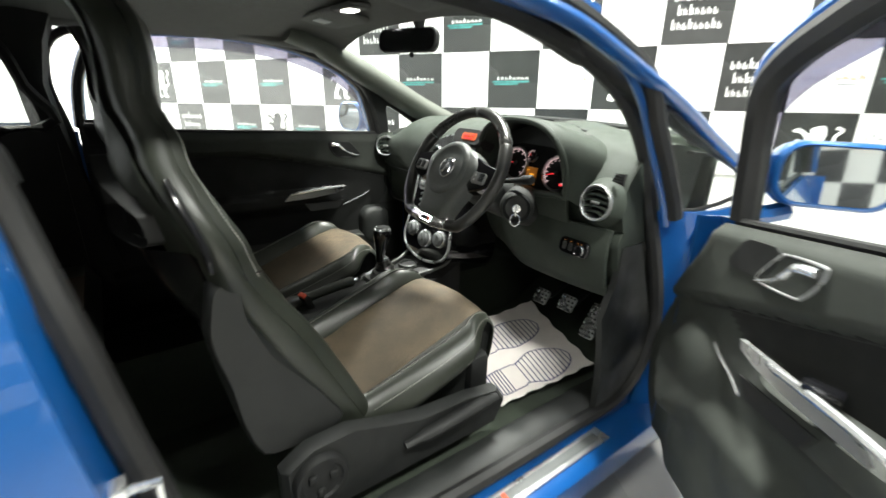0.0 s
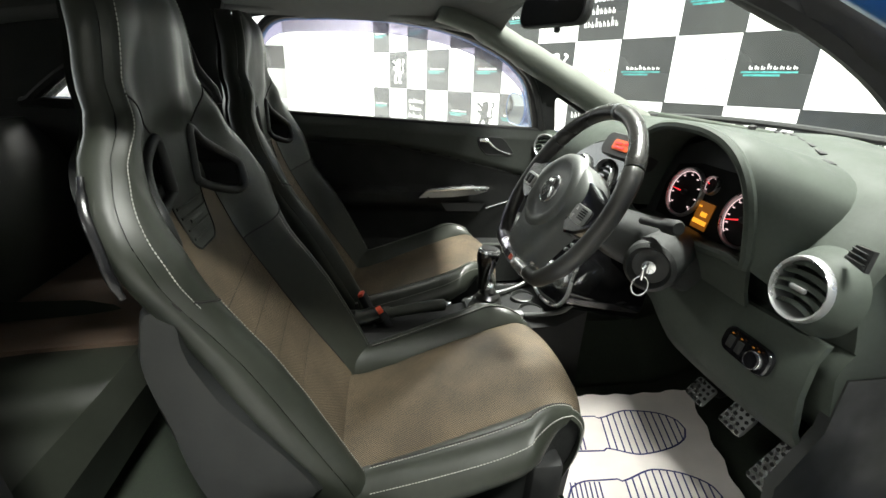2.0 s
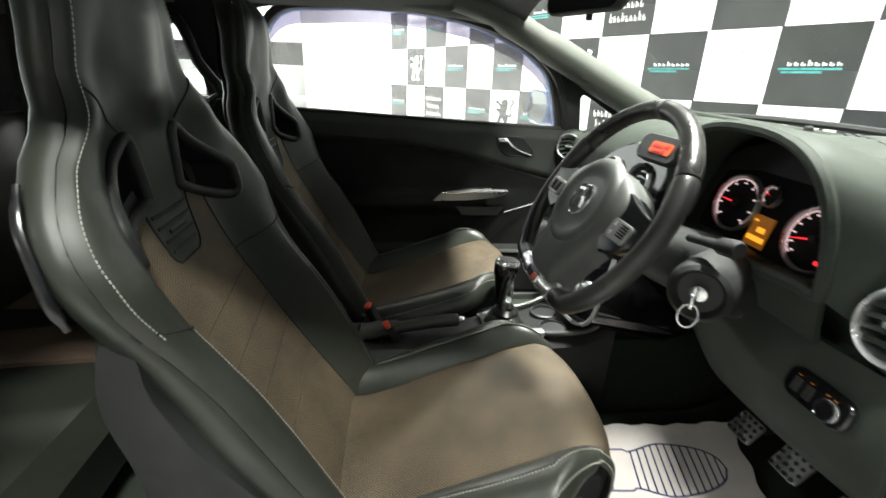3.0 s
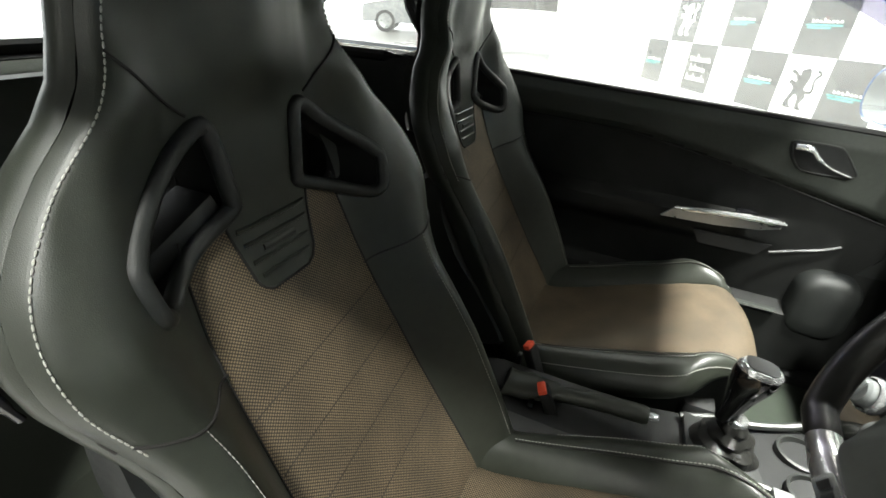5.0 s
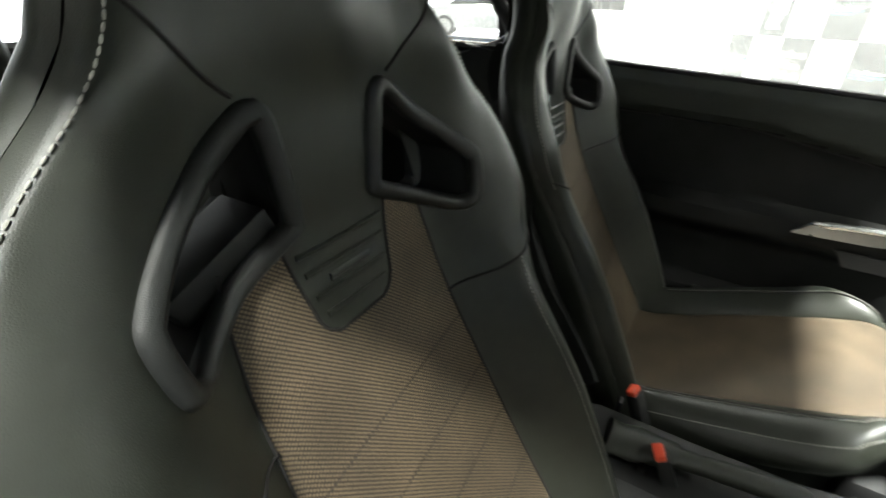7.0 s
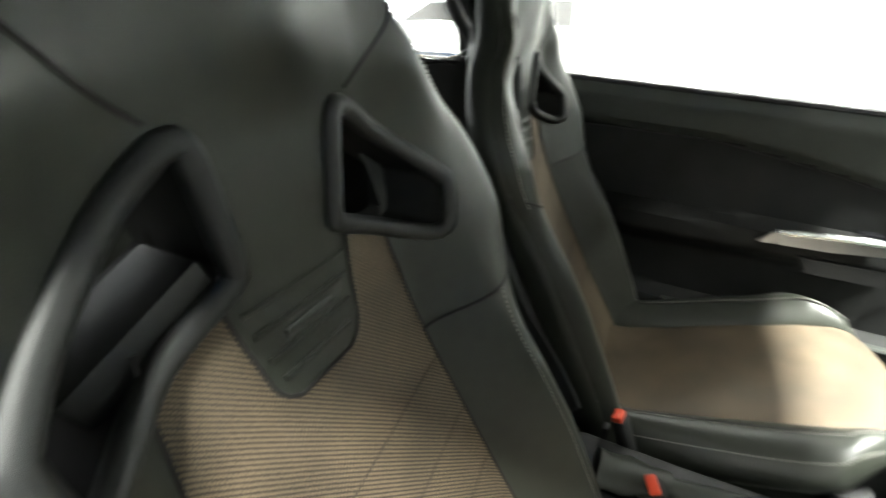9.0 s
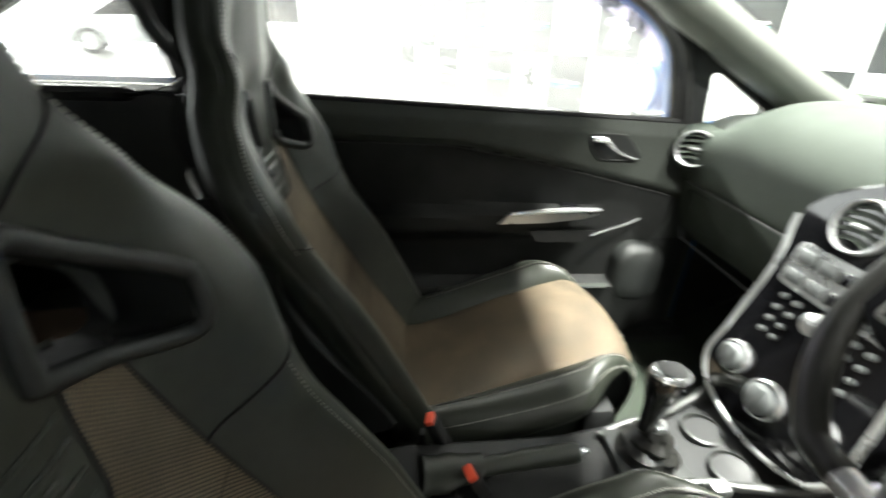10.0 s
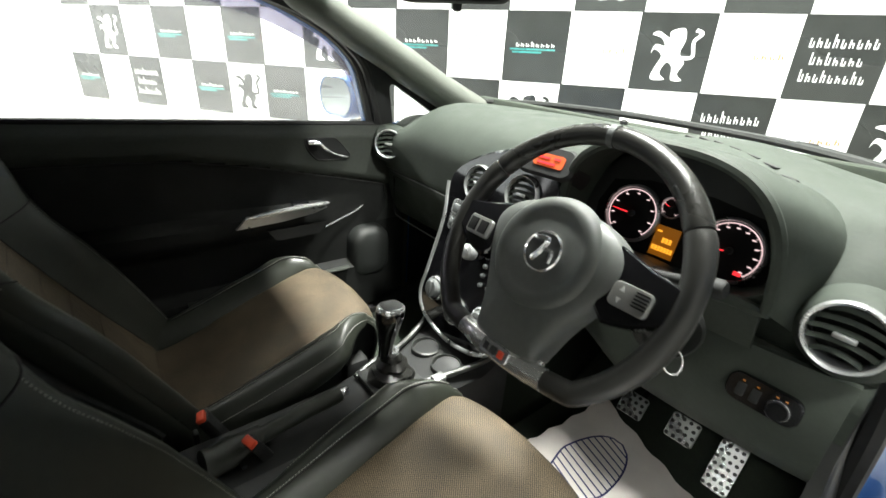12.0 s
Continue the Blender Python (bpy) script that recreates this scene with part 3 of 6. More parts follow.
    part("rear_pillar_trim", bm, PLASTIC_DARK, shell)
    # front quarter glass between pillar and door
    q = [(0.33, 1.068), (0.40, 0.95), (0.48, 0.805), (0.86, 0.80), (0.84, 0.872), (0.72, 0.925), (0.50, 1.01)]
    if s < 0:
        q[:3] = [(0.34, 1.07), (0.365, 0.95), (0.385, 0.80)]
    bm = B()
    m = axes((s * 0.735, 0, 0), (0, 1, 0), (0, 0, 1))
    plate(bm, q, m, 0.004)
    g = part("front_quarter_glass", bm, GLASS, shell, "small fixed triangular window")
    g.visible_shadow = False
    bm = B()
    tube(bm, smooth_line([m @ Vector((y, z, 0)) for y, z in q], 3, True), 0.007, 8, True)
    part("frame", bm, RUBBER, g)
    if s < 0:
        bm = B()
        plate(bm, [(0.345, 0.78), (0.30, 1.0), (0.262, 1.098), (0.32, 1.10), (0.47, 1.04), (0.68, 0.925), (0.66, 0.89), (0.60, 0.893), (0.48, 0.965), (0.40, 1.01), (0.384, 1.012), (0.378, 1.0), (0.39, 0.90), (0.405, 0.78)], axes((s * 0.682, 0, 0), (0, 1, 0), (0, 0, 1)), 0.016)
        part("mirror_pillar", bm, PLASTIC_DARK, shell, "black panel round the small front window")
    # sill: trim cover inside, painted step outside
    bm = B()
    grid = [[Vector((s * x, y, z)) for x, z in ((0.60, 0.19), (0.61, 0.215), (0.63, 0.225), (0.68, 0.222), (0.70, 0.205))] for y in (-0.80, -0.5, -0.2, 0.1, 0.35, 0.5)]
    sheet(bm, grid, (0, 0, -0.02))
    part("sill_cover", bm, PLASTIC, shell, "grey plastic sill cover")
    bm = B()
    grid = [[Vector((s * x, y, z)) for x, z in ((0.70, 0.20), (0.715, 0.19), (0.725, 0.172), (0.79, 0.165), (0.815, 0.15), (0.825, 0.10), (0.80, 0.05), (0.76, 0.03))] for y in (-0.85, -0.5, -0.2, 0.1, 0.35, 0.55, 0.7)]
    sheet(bm, grid, (0, 0, -0.008))
    sill = part("sill_step", bm, PAINT, shell, "glossy blue painted door sill")
    bm = B()
    box(bm, (s * 0.757, 0.03, 0.1715), (0.05, 0.50, 0.005), 0.002)
    pl_ = part("sill_plate", bm, SATIN, sill, "brushed metal sill plate")
    bm = B()
    box(bm, (s * 0.757, 0.03, 0.1745), (0.026, 0.44, 0.002), 0.0008)
    part("plate_inlay", bm, PLASTIC_GREY, pl_)
    bm = B()
    box(bm, (s * 0.757, -0.11, 0.176), (0.022, 0.012, 0.002), 0.0005)
    part("plate_mark", bm, RED, pl_)
    # hinge pillar and front wing
    bm = B()
    grid = [[Vector((s * x, y, z)) for x, y, z in row] for row in (
        [(0.70, 0.455, 0.80), (0.72, 0.485, 0.80), (0.77, 0.54, 0.80), (0.79, 0.62, 0.80), (0.78, 0.9, 0.79)],
        [(0.70, 0.48, 0.72), (0.72, 0.51, 0.72), (0.78, 0.56, 0.72), (0.83, 0.64, 0.72), (0.84, 0.9, 0.72)],
        [(0.71, 0.55, 0.55), (0.73, 0.57, 0.55), (0.79, 0.60, 0.55), (0.85, 0.66, 0.55), (0.86, 0.9, 0.55)],
        [(0.72, 0.59, 0.40), (0.735, 0.60, 0.40), (0.79, 0.62, 0.40), (0.85, 0.68, 0.40), (0.86, 0.9, 0.40)],
        [(0.72, 0.50, 0.22), (0.74, 0.53, 0.22), (0.80, 0.58, 0.22), (0.84, 0.68, 0.22), (0.85, 0.9, 0.22)],
        [(0.74, 0.40, 0.10), (0.76, 0.45, 0.10), (0.80, 0.52, 0.10), (0.83, 0.66, 0.10), (0.84, 0.9, 0.10)])]
    sheet(bm, grid, (-s * 0.012, 0, 0))
    wing = part("front_wing", bm, PAINT, shell)
    if s > 0:
        for z in (0.72, 0.36):
            bm = B()
            box(bm, (0.80, 0.565, z), (0.07, 0.05, 0.06), 0.008)
            lathe(bm, [(0.012, -0.05), (0.012, 0.05)], pose(0.835, 0.54, z), 12)
            part("door_hinge", bm, PAINT, wing)
        bm = B()
        box(bm, (0.765, -0.795, 0.62), (0.03, 0.02, 0.07), 0.005)
        tube(bm, [(0.765, -0.785, 0.60), (0.765, -0.755, 0.605), (0.765, -0.755, 0.635), (0.765, -0.785, 0.64)], 0.006, 8)
        part("door_striker", bm, CHROME, shell)

# bonnet and scuttle beyond the windscreen
bm = B()
grid = []
for k in range(6):
    y0 = 0.93 + 0.55 * k / 5
    grid.append([Vector((x, y0 - 0.20 * (x / 0.7) ** 2, 0.755 - 0.10 * (k / 5) ** 1.5 - 0.06 * (x / 0.7) ** 2)) for x in [-0.8 + 1.6 * i / 16 for i in range(17)]])
sheet(bm, grid, (0, 0, -0.015))
part("bonnet", bm, PAINT, shell)
bm = B()
tube(bm, smooth_line([(-0.66, 0.74, 0.958), (-0.45, 0.875, 0.972), (-0.2, 0.94, 0.978), (0.05, 0.955, 0.978), (0.3, 0.925, 0.976), (0.5, 0.845, 0.97), (0.66, 0.74, 0.958)], 6), 0.011, 8)
part("scuttle_strip", bm, RUBBER, shell)
bm = B()
grid = []
for k in range(4):
    grid.append([Vector((x, 0.93 - 0.215 * (x / 0.66) ** 2 - 0.09 + 0.055 * k, 0.952 - 0.006 * k)) for x in [-0.70 + 1.40 * i / 16 for i in range(17)]])
sheet(bm, grid, (0, 0, -0.008))
part("scuttle_panel", bm, PLASTIC_DARK, shell, "black plastic scuttle below the windscreen")
# wiper arms at rest
for pts in ([(-0.42, 0.90, 0.968), (-0.15, 0.962, 0.98), (0.12, 0.972, 0.98), (0.3, 0.95, 0.976)], [(0.12, 0.99, 0.968), (0.35, 0.95, 0.976), (0.54, 0.86, 0.968)]):
    bm = B()
    tube(bm, smooth_line(pts, 5), 0.007, 6)
    box(bm, pts[1], (0.05, 0.02, 0.016), 0.005)
    part("wiper", bm, PLASTIC_DARK, shell)

# windscreen and rear window
bm = B()
grid = []
for i in range(13):
    x = -1 + 2 * i / 12
    lo = Vector((0.64 * x, 0.95 - 0.215 * x * x, 0.965))
    hi = Vector((0.56 * x, 0.10 - 0.07 * x * x, 1.285 - 0.02 * x * x))
    grid.append([lo.lerp(hi, k / 8) + Vector((0, 0, 0.035 * math.sin(math.pi * k / 8))) for k in range(9)])
sheet(bm, grid, (0, 0.004, 0.004))
ws = part("windscreen", bm, GLASS, shell, "clear raked windscreen")
ws.visible_shadow = False
bm = B()
m = axes((0, -1.80, 1.0), (1, 0, 0), (0, 0.35, 1))
plate(bm, rounded(1.0, 0.31, 0.05), m @ Matrix.Translation((0, 0.075, 0)), 0.004)
rw = part("rear_window", bm, GLASS, shell, "clear tailgate window")
rw.visible_shadow = False
bm = B()
outer = [m @ Vector((x, y + 0.075, 0)) for x, y in rounded(1.02, 0.33, 0.05)]
tube(bm, outer, 0.022, 8, True)
part("frame", bm, PLASTIC_DARK, rw)
bm = B()
box(bm, (0, -1.82, 0.49), (1.2, 0.08, 0.82), 0.02)
part("tailgate", bm, PLASTIC_DARK, shell)

# floor pan, tunnel and bulkhead under carpet
def floor_z(x, y):
    z = 0.195 + 0.155 * max(0, (0.52 - x)) * ease(-0.1, 0.2, y) * (1 if x > 0.1 else 0)
    z = min(z, 0.30)
    z += 0.20 * ease(0.10, 0.0, abs(x)) * ease(0.75, 0.55, y) + 0.5 * max(0, y - 0.50) ** 1.0
    z += 0.12 * ease(-0.85, -1.05, y)
    return z


bm = B()
sheet(bm, [[Vector((x, y, floor_z(x, y))) for x in [-0.70 + 1.40 * i / 42 for i in range(43)]] for y in [-1.78 + 2.58 * j / 40 for j in range(41)]], (0, 0, -0.03))
part("carpet", bm, CARPET, shell, "black carpet over the floor pan")
bm = B()
box(bm, (0, 0.80, 0.55), (1.36, 0.04, 0.85), 0.01)
part("bulkhead", bm, CARPET, shell)
for s in (1, -1):
    bm = B()
    grid = [[Vector((s * (0.655 + 0.035 * ease(0.60, 0.30, z)), y, z)) for y in (0.30, 0.40, 0.55, 0.8)] for z in (0.20, 0.3, 0.4, 0.5, 0.6, 0.7)]
    grid[-1][0].y = grid[-2][0].y = 0.36
    sheet(bm, grid, (s * 0.02, 0, 0))
    part("kick_panel", bm, PLASTIC, shell)

bm = B()
box(bm, (-0.705, 0.56, 0.48), (0.02, 0.62, 0.56), 0.005)
part("footwell_side", bm, CARPET, shell)

# rear bench
bench = thing("rear_bench", (0, -1.3, 0.3), "dark rear bench seat with brown cloth cushion", "car seat")
bm = B()
rings = []
for i in range(15):
    x = -0.58 + 1.16 * i / 14
    p = 0.03 * math.cos(x * 5.4) ** 2
    rings.append([Vector((x, -0.86, 0.30)), Vector((x, -0.835, 0.43)), Vector((x, -0.87, 0.482 + p * 0.3)), Vector((x, -1.1, 0.470 + p * 0.3)), Vector((x, -1.36, 0.44)), Vector((x, -1.42, 0.36))])
loft(bm, rings)
part("cushion", bm, LEATHER, bench)
# cloth ends at the lit part; dark leather beyond stands in for shade
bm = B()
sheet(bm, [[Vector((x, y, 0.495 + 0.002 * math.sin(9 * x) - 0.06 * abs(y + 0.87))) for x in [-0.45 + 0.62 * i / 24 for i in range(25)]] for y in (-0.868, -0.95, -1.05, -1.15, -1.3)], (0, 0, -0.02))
part("cushion_cloth", bm, BENCH, bench, "brown cloth cushion top, cut short where shade begins")
bm = B()
rings = []
for i in range(15):
    x = -0.58 + 1.16 * i / 14
    p = 0.03 * math.cos(x * 5.4) ** 2
    rings.append([Vector((x, -1.34, 0.42)), Vector((x, -1.36 + p, 0.6)), Vector((x, -1.43 + p, 0.8)), Vector((x, -1.48, 0.90)), Vector((x, -1.53, 0.90)), Vector((x, -1.5, 0.42))])
loft(bm, rings)
part("backrest", bm, LEATHER, bench)
for x in (-0.085, 0.33):
    hr = thing("head_restraint", (x, -1.5, 0.9), "black leather rear head restraint on the bench", "head restraint", "rear head restraints")
    bm = B()
    box(bm, (x, -1.50, 0.945), (0.22, 0.09, 0.10), 0.035, None, 4)
    part("pad", bm, LEATHER, hr)
bm = B()
box(bm, (0, -1.66, 0.88), (1.16, 0.24, 0.025), 0.008)
solid("parcel_shelf", bm, CARPET, "black carpeted parcel shelf behind the bench", "shelf")


# ---- doors ----
def smooth_line_value(table, v):
    return (lerp(table, v - 0.03) + lerp(table, v) + lerp(table, v + 0.03)) / 3


def car_door(name, F, label, s, pull=(0.0, 0.0), grip=(0.0, 0.0), top=(), skin_top=None, mirror=(), nose=None):
    """A front door. F maps (rearward from the hinge, height, outward) to the world; s is the side."""
    door = thing(name, F(0.0, 0.2, 0.06), label, "car door", "front doors")
    D1 = 1.27
    yb = lambda d: belt(0.47 - d)
    crease = [(0.0, 0.66), (0.17, 0.705), (0.30, 0.735), (0.54, 0.79), (0.76, 0.828), (1.0, 0.835), (1.27, 0.83)]

    def skin(d, h):
        """How far the lining stands inward at a place."""
        t = 0.0
        c = lerp(crease, d)
        t -= 0.022 * ease(c - 0.012, c + 0.012, h)          # shoulder stands proud of the insert
        t += 0.022 * ease(yb(d) - 0.03, yb(d), h)
        arm = ease(0.655, 0.64, h) * ease(0.30, 0.46, d) * ease(0.545, 0.60, h)
        t -= 0.052 * arm * (1 - 0.55 * ease(0.85, 1.1, d))
        if s > 0:
            t -= 0.035 * ease(0.50, 0.44, h) * ease(0.05, 0.2, d)   # lower pocket
            t -= 0.055 * ease(0.13, 0.07, math.hypot(d - 0.13, (h - 0.50) * 0.9))   # loudspeaker bulge
        else:
            t -= 0.045 * ease(0.425, 0.405, h) * ease(0.05, 0.2, d)
        return t

    grid, inner = [], []
    for k in range(67):
        row, zone = [], []
        for i in range(64):
            d = D1 * i / 63
            lo = 0.235
            h = lo + (yb(d) - lo) * k / 66
            n = 0.0
            if nose:
                n = smooth_line_value(nose, h)
                d = n + (D1 - n) * i / 63
            row.append(F(d, h, skin(d, h) + (0.03 * ease(0.03, 0.0, d - n) if nose else 0)))
            c = lerp(crease, d) - 0.012
            # closed door is dark all below the crease: shade put into its material
            zone.append(d > n + 0.05 and c > h > max(0.655, c - 0.9 * (d - 0.2)) if s > 0 else d > 0.02 and h < c)
        grid.append(row)
        inner.append(zone)
    thick = F(0, 0, 0.03) - F(0, 0, 0)
    for want, nm, material, text in ((False, "lining", TRIM_SOFT, "dark moulded door lining"), (True, "insert_panel", LINING, "black cloth door insert, widened on the closed door for shade")):
        bm = B()
        vs = {}
        for k in range(66):
            for i in range(63):
                if inner[k][i] == want:
                    f = []
                    for a, b in ((k, i), (k, i + 1), (k + 1, i + 1), (k + 1, i)):
                        if (a, b) not in vs:
                            vs[(a, b)] = bm.verts.new(grid[a][b])
                        f.append(vs[(a, b)])
                    bm.faces.new(f)
        if not want:
            sheet(bm, [[p + thick for p in row[::9]] for row in grid[::6]])
        part(nm, bm, material, door, text)
    # ledge along the window
    bm = B()
    tube(bm, [F(d, yb(d) + 0.002, 0.018) for d in [0.13 + (D1 - 0.13) * i / 20 for i in range(21)]], 0.009, 8)
    part("window_ledge", bm, RUBBER, door)
    # seam line over the insert
    bm = B()
    tube(bm, [F(d, lerp(crease, d) - 0.012, skin(d, lerp(crease, d) - 0.012) - 0.001) for d in [0.1 + (D1 - 0.12) * i / 60 for i in range(61)]], 0.0022, 6)
    part("insert_seam", bm, RUBBER, door)
    # armrest trim in satin metal, with grip recess
    bm = B()
    pts = [(0.355, 0.667), (0.60, 0.654), (0.632, 0.622), (0.50, 0.626), (0.40, 0.637), (0.36, 0.65)]
    m = axes(F(0, 0, -0.058), F(1, 0, 0) - F(0, 0, 0), (0, 0, 1))
    flip = 1 if m.col[2].to_3d().dot(F(0, 0, -1) - F(0, 0, 0)) > 0 else -1
    plate(bm, [(d + pull[0], h + pull[1]) for d, h in pts], m, 0.010 * flip, 0.0)
    part("pull_trim", bm, SATIN, door, "satin metal armrest trim")
    bm = B()
    tube(bm, smooth_line([F(d + pull[0], h + pull[1], -0.07) for d, h in ((0.352, 0.664), (0.42, 0.664), (0.52, 0.660), (0.605, 0.652))], 6), [0.004] * 2 + [0.0075] * 15 + [0.004] * 2, 8)
    part("pull_edge", bm, CHROME, door)
    bm = B()
    plate(bm, [(d + pull[0], h + pull[1]) for d, h in ((0.36, 0.60), (0.385, 0.565), (0.52, 0.565), (0.545, 0.60))], axes(F(0, 0, -0.057), F(1, 0, 0) - F(0, 0, 0), (0, 0, 1)), 0.004 * flip)
    part("grip_recess", bm, PLASTIC_DARK, door)
    bm = B()
    tube(bm, smooth_line([F(0.20, 0.612, -0.004), F(0.235, 0.597, -0.01), F(0.29, 0.582, -0.016), F(0.35, 0.568, -0.03)], 5), 0.0035, 6)
    part("pocket_trim", bm, CHROME, door)
    bm = B()
    box(bm, F(0.44 + pull[0], 0.672 + pull[1], -0.052), (0.05, 0.03, 0.012) if abs(F(1, 0, 0).x - F(0, 0, 0).x) > 0.5 else (0.03, 0.05, 0.012), 0.004)
    part("window_switch", bm, GLOSS, door)
    if s < 0:
        bm = B()
        tube(bm, [F(d, 0.412, -0.05) for d in [0.28 + 0.5 * i / 12 for i in range(13)]], 0.011, 8, flat=0.6)
        part("pocket_edge", bm, TRIM_SOFT, door, "grey edge of the door pocket")
        bm = B()
        m = axes(F(0.185, 0.458, 0.012), F(1, 0, 0) - F(0, 0, 0), (0, 0, 1))
        up = 1 if m.col[2].to_3d().dot(F(0, 0, -1) - F(0, 0, 0)) > 0 else -1
        pod = rounded(0.15, 0.19, 0.055, 6)
        loft(bm, [[m @ Vector((x * k, y * k - 0.012, up * h)) for x, y in pod] for k, h in ((1.0, 0.0), (1.0, 0.03), (0.96, 0.05), (0.88, 0.062), (0.74, 0.068), (0.4, 0.071))])
        part("speaker_cover", bm, PLASTIC, door, "domed loudspeaker cover", 70)
    # release handle in a dished recess
    bm = B()
    tube(bm, smooth_line([F(d + grip[0], h + grip[1], -0.024) for d, h in ((0.255, 0.800), (0.272, 0.822), (0.298, 0.850), (0.318, 0.857), (0.390, 0.858), (0.402, 0.850), (0.392, 0.822), (0.372, 0.798), (0.352, 0.790), (0.270, 0.790))], 4, True), 0.0026, 8, True)
    rec = part("handle_recess", bm, SATIN if s > 0 else PLASTIC, door)
    bm = B()
    plate(bm, [(d + grip[0], h + grip[1]) for d, h in ((0.258, 0.800), (0.272, 0.822), (0.298, 0.850), (0.318, 0.857), (0.390, 0.858), (0.400, 0.850), (0.390, 0.822), (0.370, 0.798), (0.352, 0.791), (0.270, 0.791))], axes(F(0, 0, -0.0225), F(1, 0, 0) - F(0, 0, 0), (0, 0, 1)), 0.003 * flip)
    part("recess_floor", bm, PLASTIC_DARK, rec)
    bm = B()
    lever = smooth_line([F(d + grip[0], h + grip[1], t) for d, h, t in ((0.393, 0.846, -0.032), (0.365, 0.846, -0.042), (0.345, 0.828, -0.042), (0.31, 0.808, -0.038), (0.268, 0.795, -0.032))], 5)
    tube(bm, lever, [0.0115] * 6 + [0.008] * 6 + [0.0045] * 9, 10, flat=0.7)
    part("release_lever", bm, CHROME, door, "chrome door release lever")
    # outer skin
    bm = B()
    grid = []
    for k in range(11):
        row = []
        for i in range(12):
            d = D1 * i / 11
            h = 0.13 + (yb(d) - 0.13) * k / 10
            row.append(F(d, h, 0.135 - 0.09 * (max(0, h - 0.5) / 0.42) ** 2 - 0.03 * (max(0, 0.4 - h) / 0.27) ** 2))
        grid.append(row)
    sheet(bm, grid, (F(0, 0, -0.012) - F(0, 0, 0)))
    part("outer_skin", bm, PAINT, door, "glossy blue door skin")
    for d in (-0.004, D1 + 0.004):
        bm = B()
        grid = [[F(d, h, t) for t in (0.0, 0.05, 0.10)] for h in (0.25, 0.4, 0.6, 0.8, yb(d))]
        sheet(bm, grid, (F(0.008, 0, 0) - F(0, 0, 0)))
        part("door_edge", bm, PAINT, door)
    # window frame and glass
    lean = lambda h: 0.0 - 0.10 * (h - 0.9)
    curve = smooth_line([Vector((d, h, 0)) for d, h in top], 6)
    bm = B()
    tube(bm, [F(p.x, p.y, 0.03 + lean(p.y)) for p in curve], 0.015 if s < 0 else 0.03, 8)
    part("window_frame", bm, RUBBER, door, "black window frame")
    bm = B()
    tube(bm, [F(p.x, p.y, 0.055 + lean(p.y)) for p in (smooth_line([Vector((d, h, 0)) for d, h in skin_top], 6) if skin_top else curve)], 0.019, 8)
    part("frame_skin", bm, PAINT, door)
    bm = B()
    low = [Vector((top[0][0] + (1.265 - top[0][0]) * i / (len(curve) - 1), 0, 0)) for i in range(len(curve))]
    sheet(bm, [[F(p.x, p.y, 0.035 + lean(p.y)) for p in curve], [F(q.x, yb(q.x), 0.035) for q in low]], (F(0, 0, 0.004) - F(0, 0, 0)))
    g = part("door_glass", bm, GLASS_GLARE if s < 0 else GLASS, door, "raised clear door window")
    g.visible_shadow = False
    # smoked rain deflector along the top of the glass
    bm = B()
    sheet(bm, [[F(p.x, p.y - 0.005, 0.062 + lean(p.y)) for p in curve[8:-10]], [F(p.x, p.y - 0.055, 0.068 + lean(p.y)) for p in curve[8:-10]]], (F(0, 0, 0.003) - F(0, 0, 0)))
    part("rain_deflector", bm, SMOKED, door, "smoked plastic wind deflector")
    # mirror
    mc, outw, (mw, mh), mup = mirror
    ax = F(1, 0, 0) - F(0, 0, 0)
    mm = axes(mc, outw, mup)
    back = -1 if mm.col[2].to_3d().dot(ax) < 0 else 1
    bm = B()
    prof = [(0.84, 0.003), (0.90, 0.009), (0.98, 0.004), (1.03, -0.02), (1.0, -0.06), (0.75, -0.10), (0.35, -0.115)]
    shape = rounded(mw, mh, 0.05 if s > 0 else 0.069, 6)
    loft(bm, [[mm @ Vector((x * k, y * k, back * h)) for x, y in shape] for k, h in prof])
    mir = part("mirror_housing", bm, PAINT, door, "blue door mirror housing")
    bm = B()
    plate(bm, [(x * 0.86, y * 0.85) for x, y in shape], mm @ Matrix.Translation((0, 0, back * 0.003)), back * 0.004)
    part("mirror_face", bm, MIRROR if s > 0 else MIRROR_DIM, mir)
    bm = B()
    tube(bm, [F(0.12, 0.895, 0.03), F(0.11, 0.90, 0.08), F(0.10, 0.91, 0.13)], 0.022, 8)
    part("mirror_arm", bm, PAINT, mir)
    return door


SMOKED = pane("smoked_plastic", (0.5, 0.48, 0.56))
SHUT = [(0.142, 0.86), (0.162, 0.93), (0.186, 1.01), (0.208, 1.065), (0.25, 1.113), (0.34, 1.172), (0.52, 1.236), (0.75, 1.266), (1.0, 1.262), (1.16, 1.235), (1.24, 1.10), (1.265, 0.94)]
car_door("passenger_door", lambda d, h, t: Vector((-(0.66 + t), 0.47 - d, h)), "closed front door with black lining and satin pull", -1, top=SHUT, mirror=(Vector((-0.865, 0.283, 0.952)), Vector((-1, -0.1, 0)), (0.225, 0.142), (0, 0, 1)))
OPEN = radians(50)
HINGE = Vector((0.915, 0.525, 0))


def swung(d, h, t):
    v = Vector((t - 0.14, -d, 0))
    return HINGE + Vector((v.x * math.cos(OPEN) - v.y * math.sin(OPEN), v.x * math.sin(OPEN) + v.y * math.cos(OPEN), h + 0.12 * (d - 0.45)))


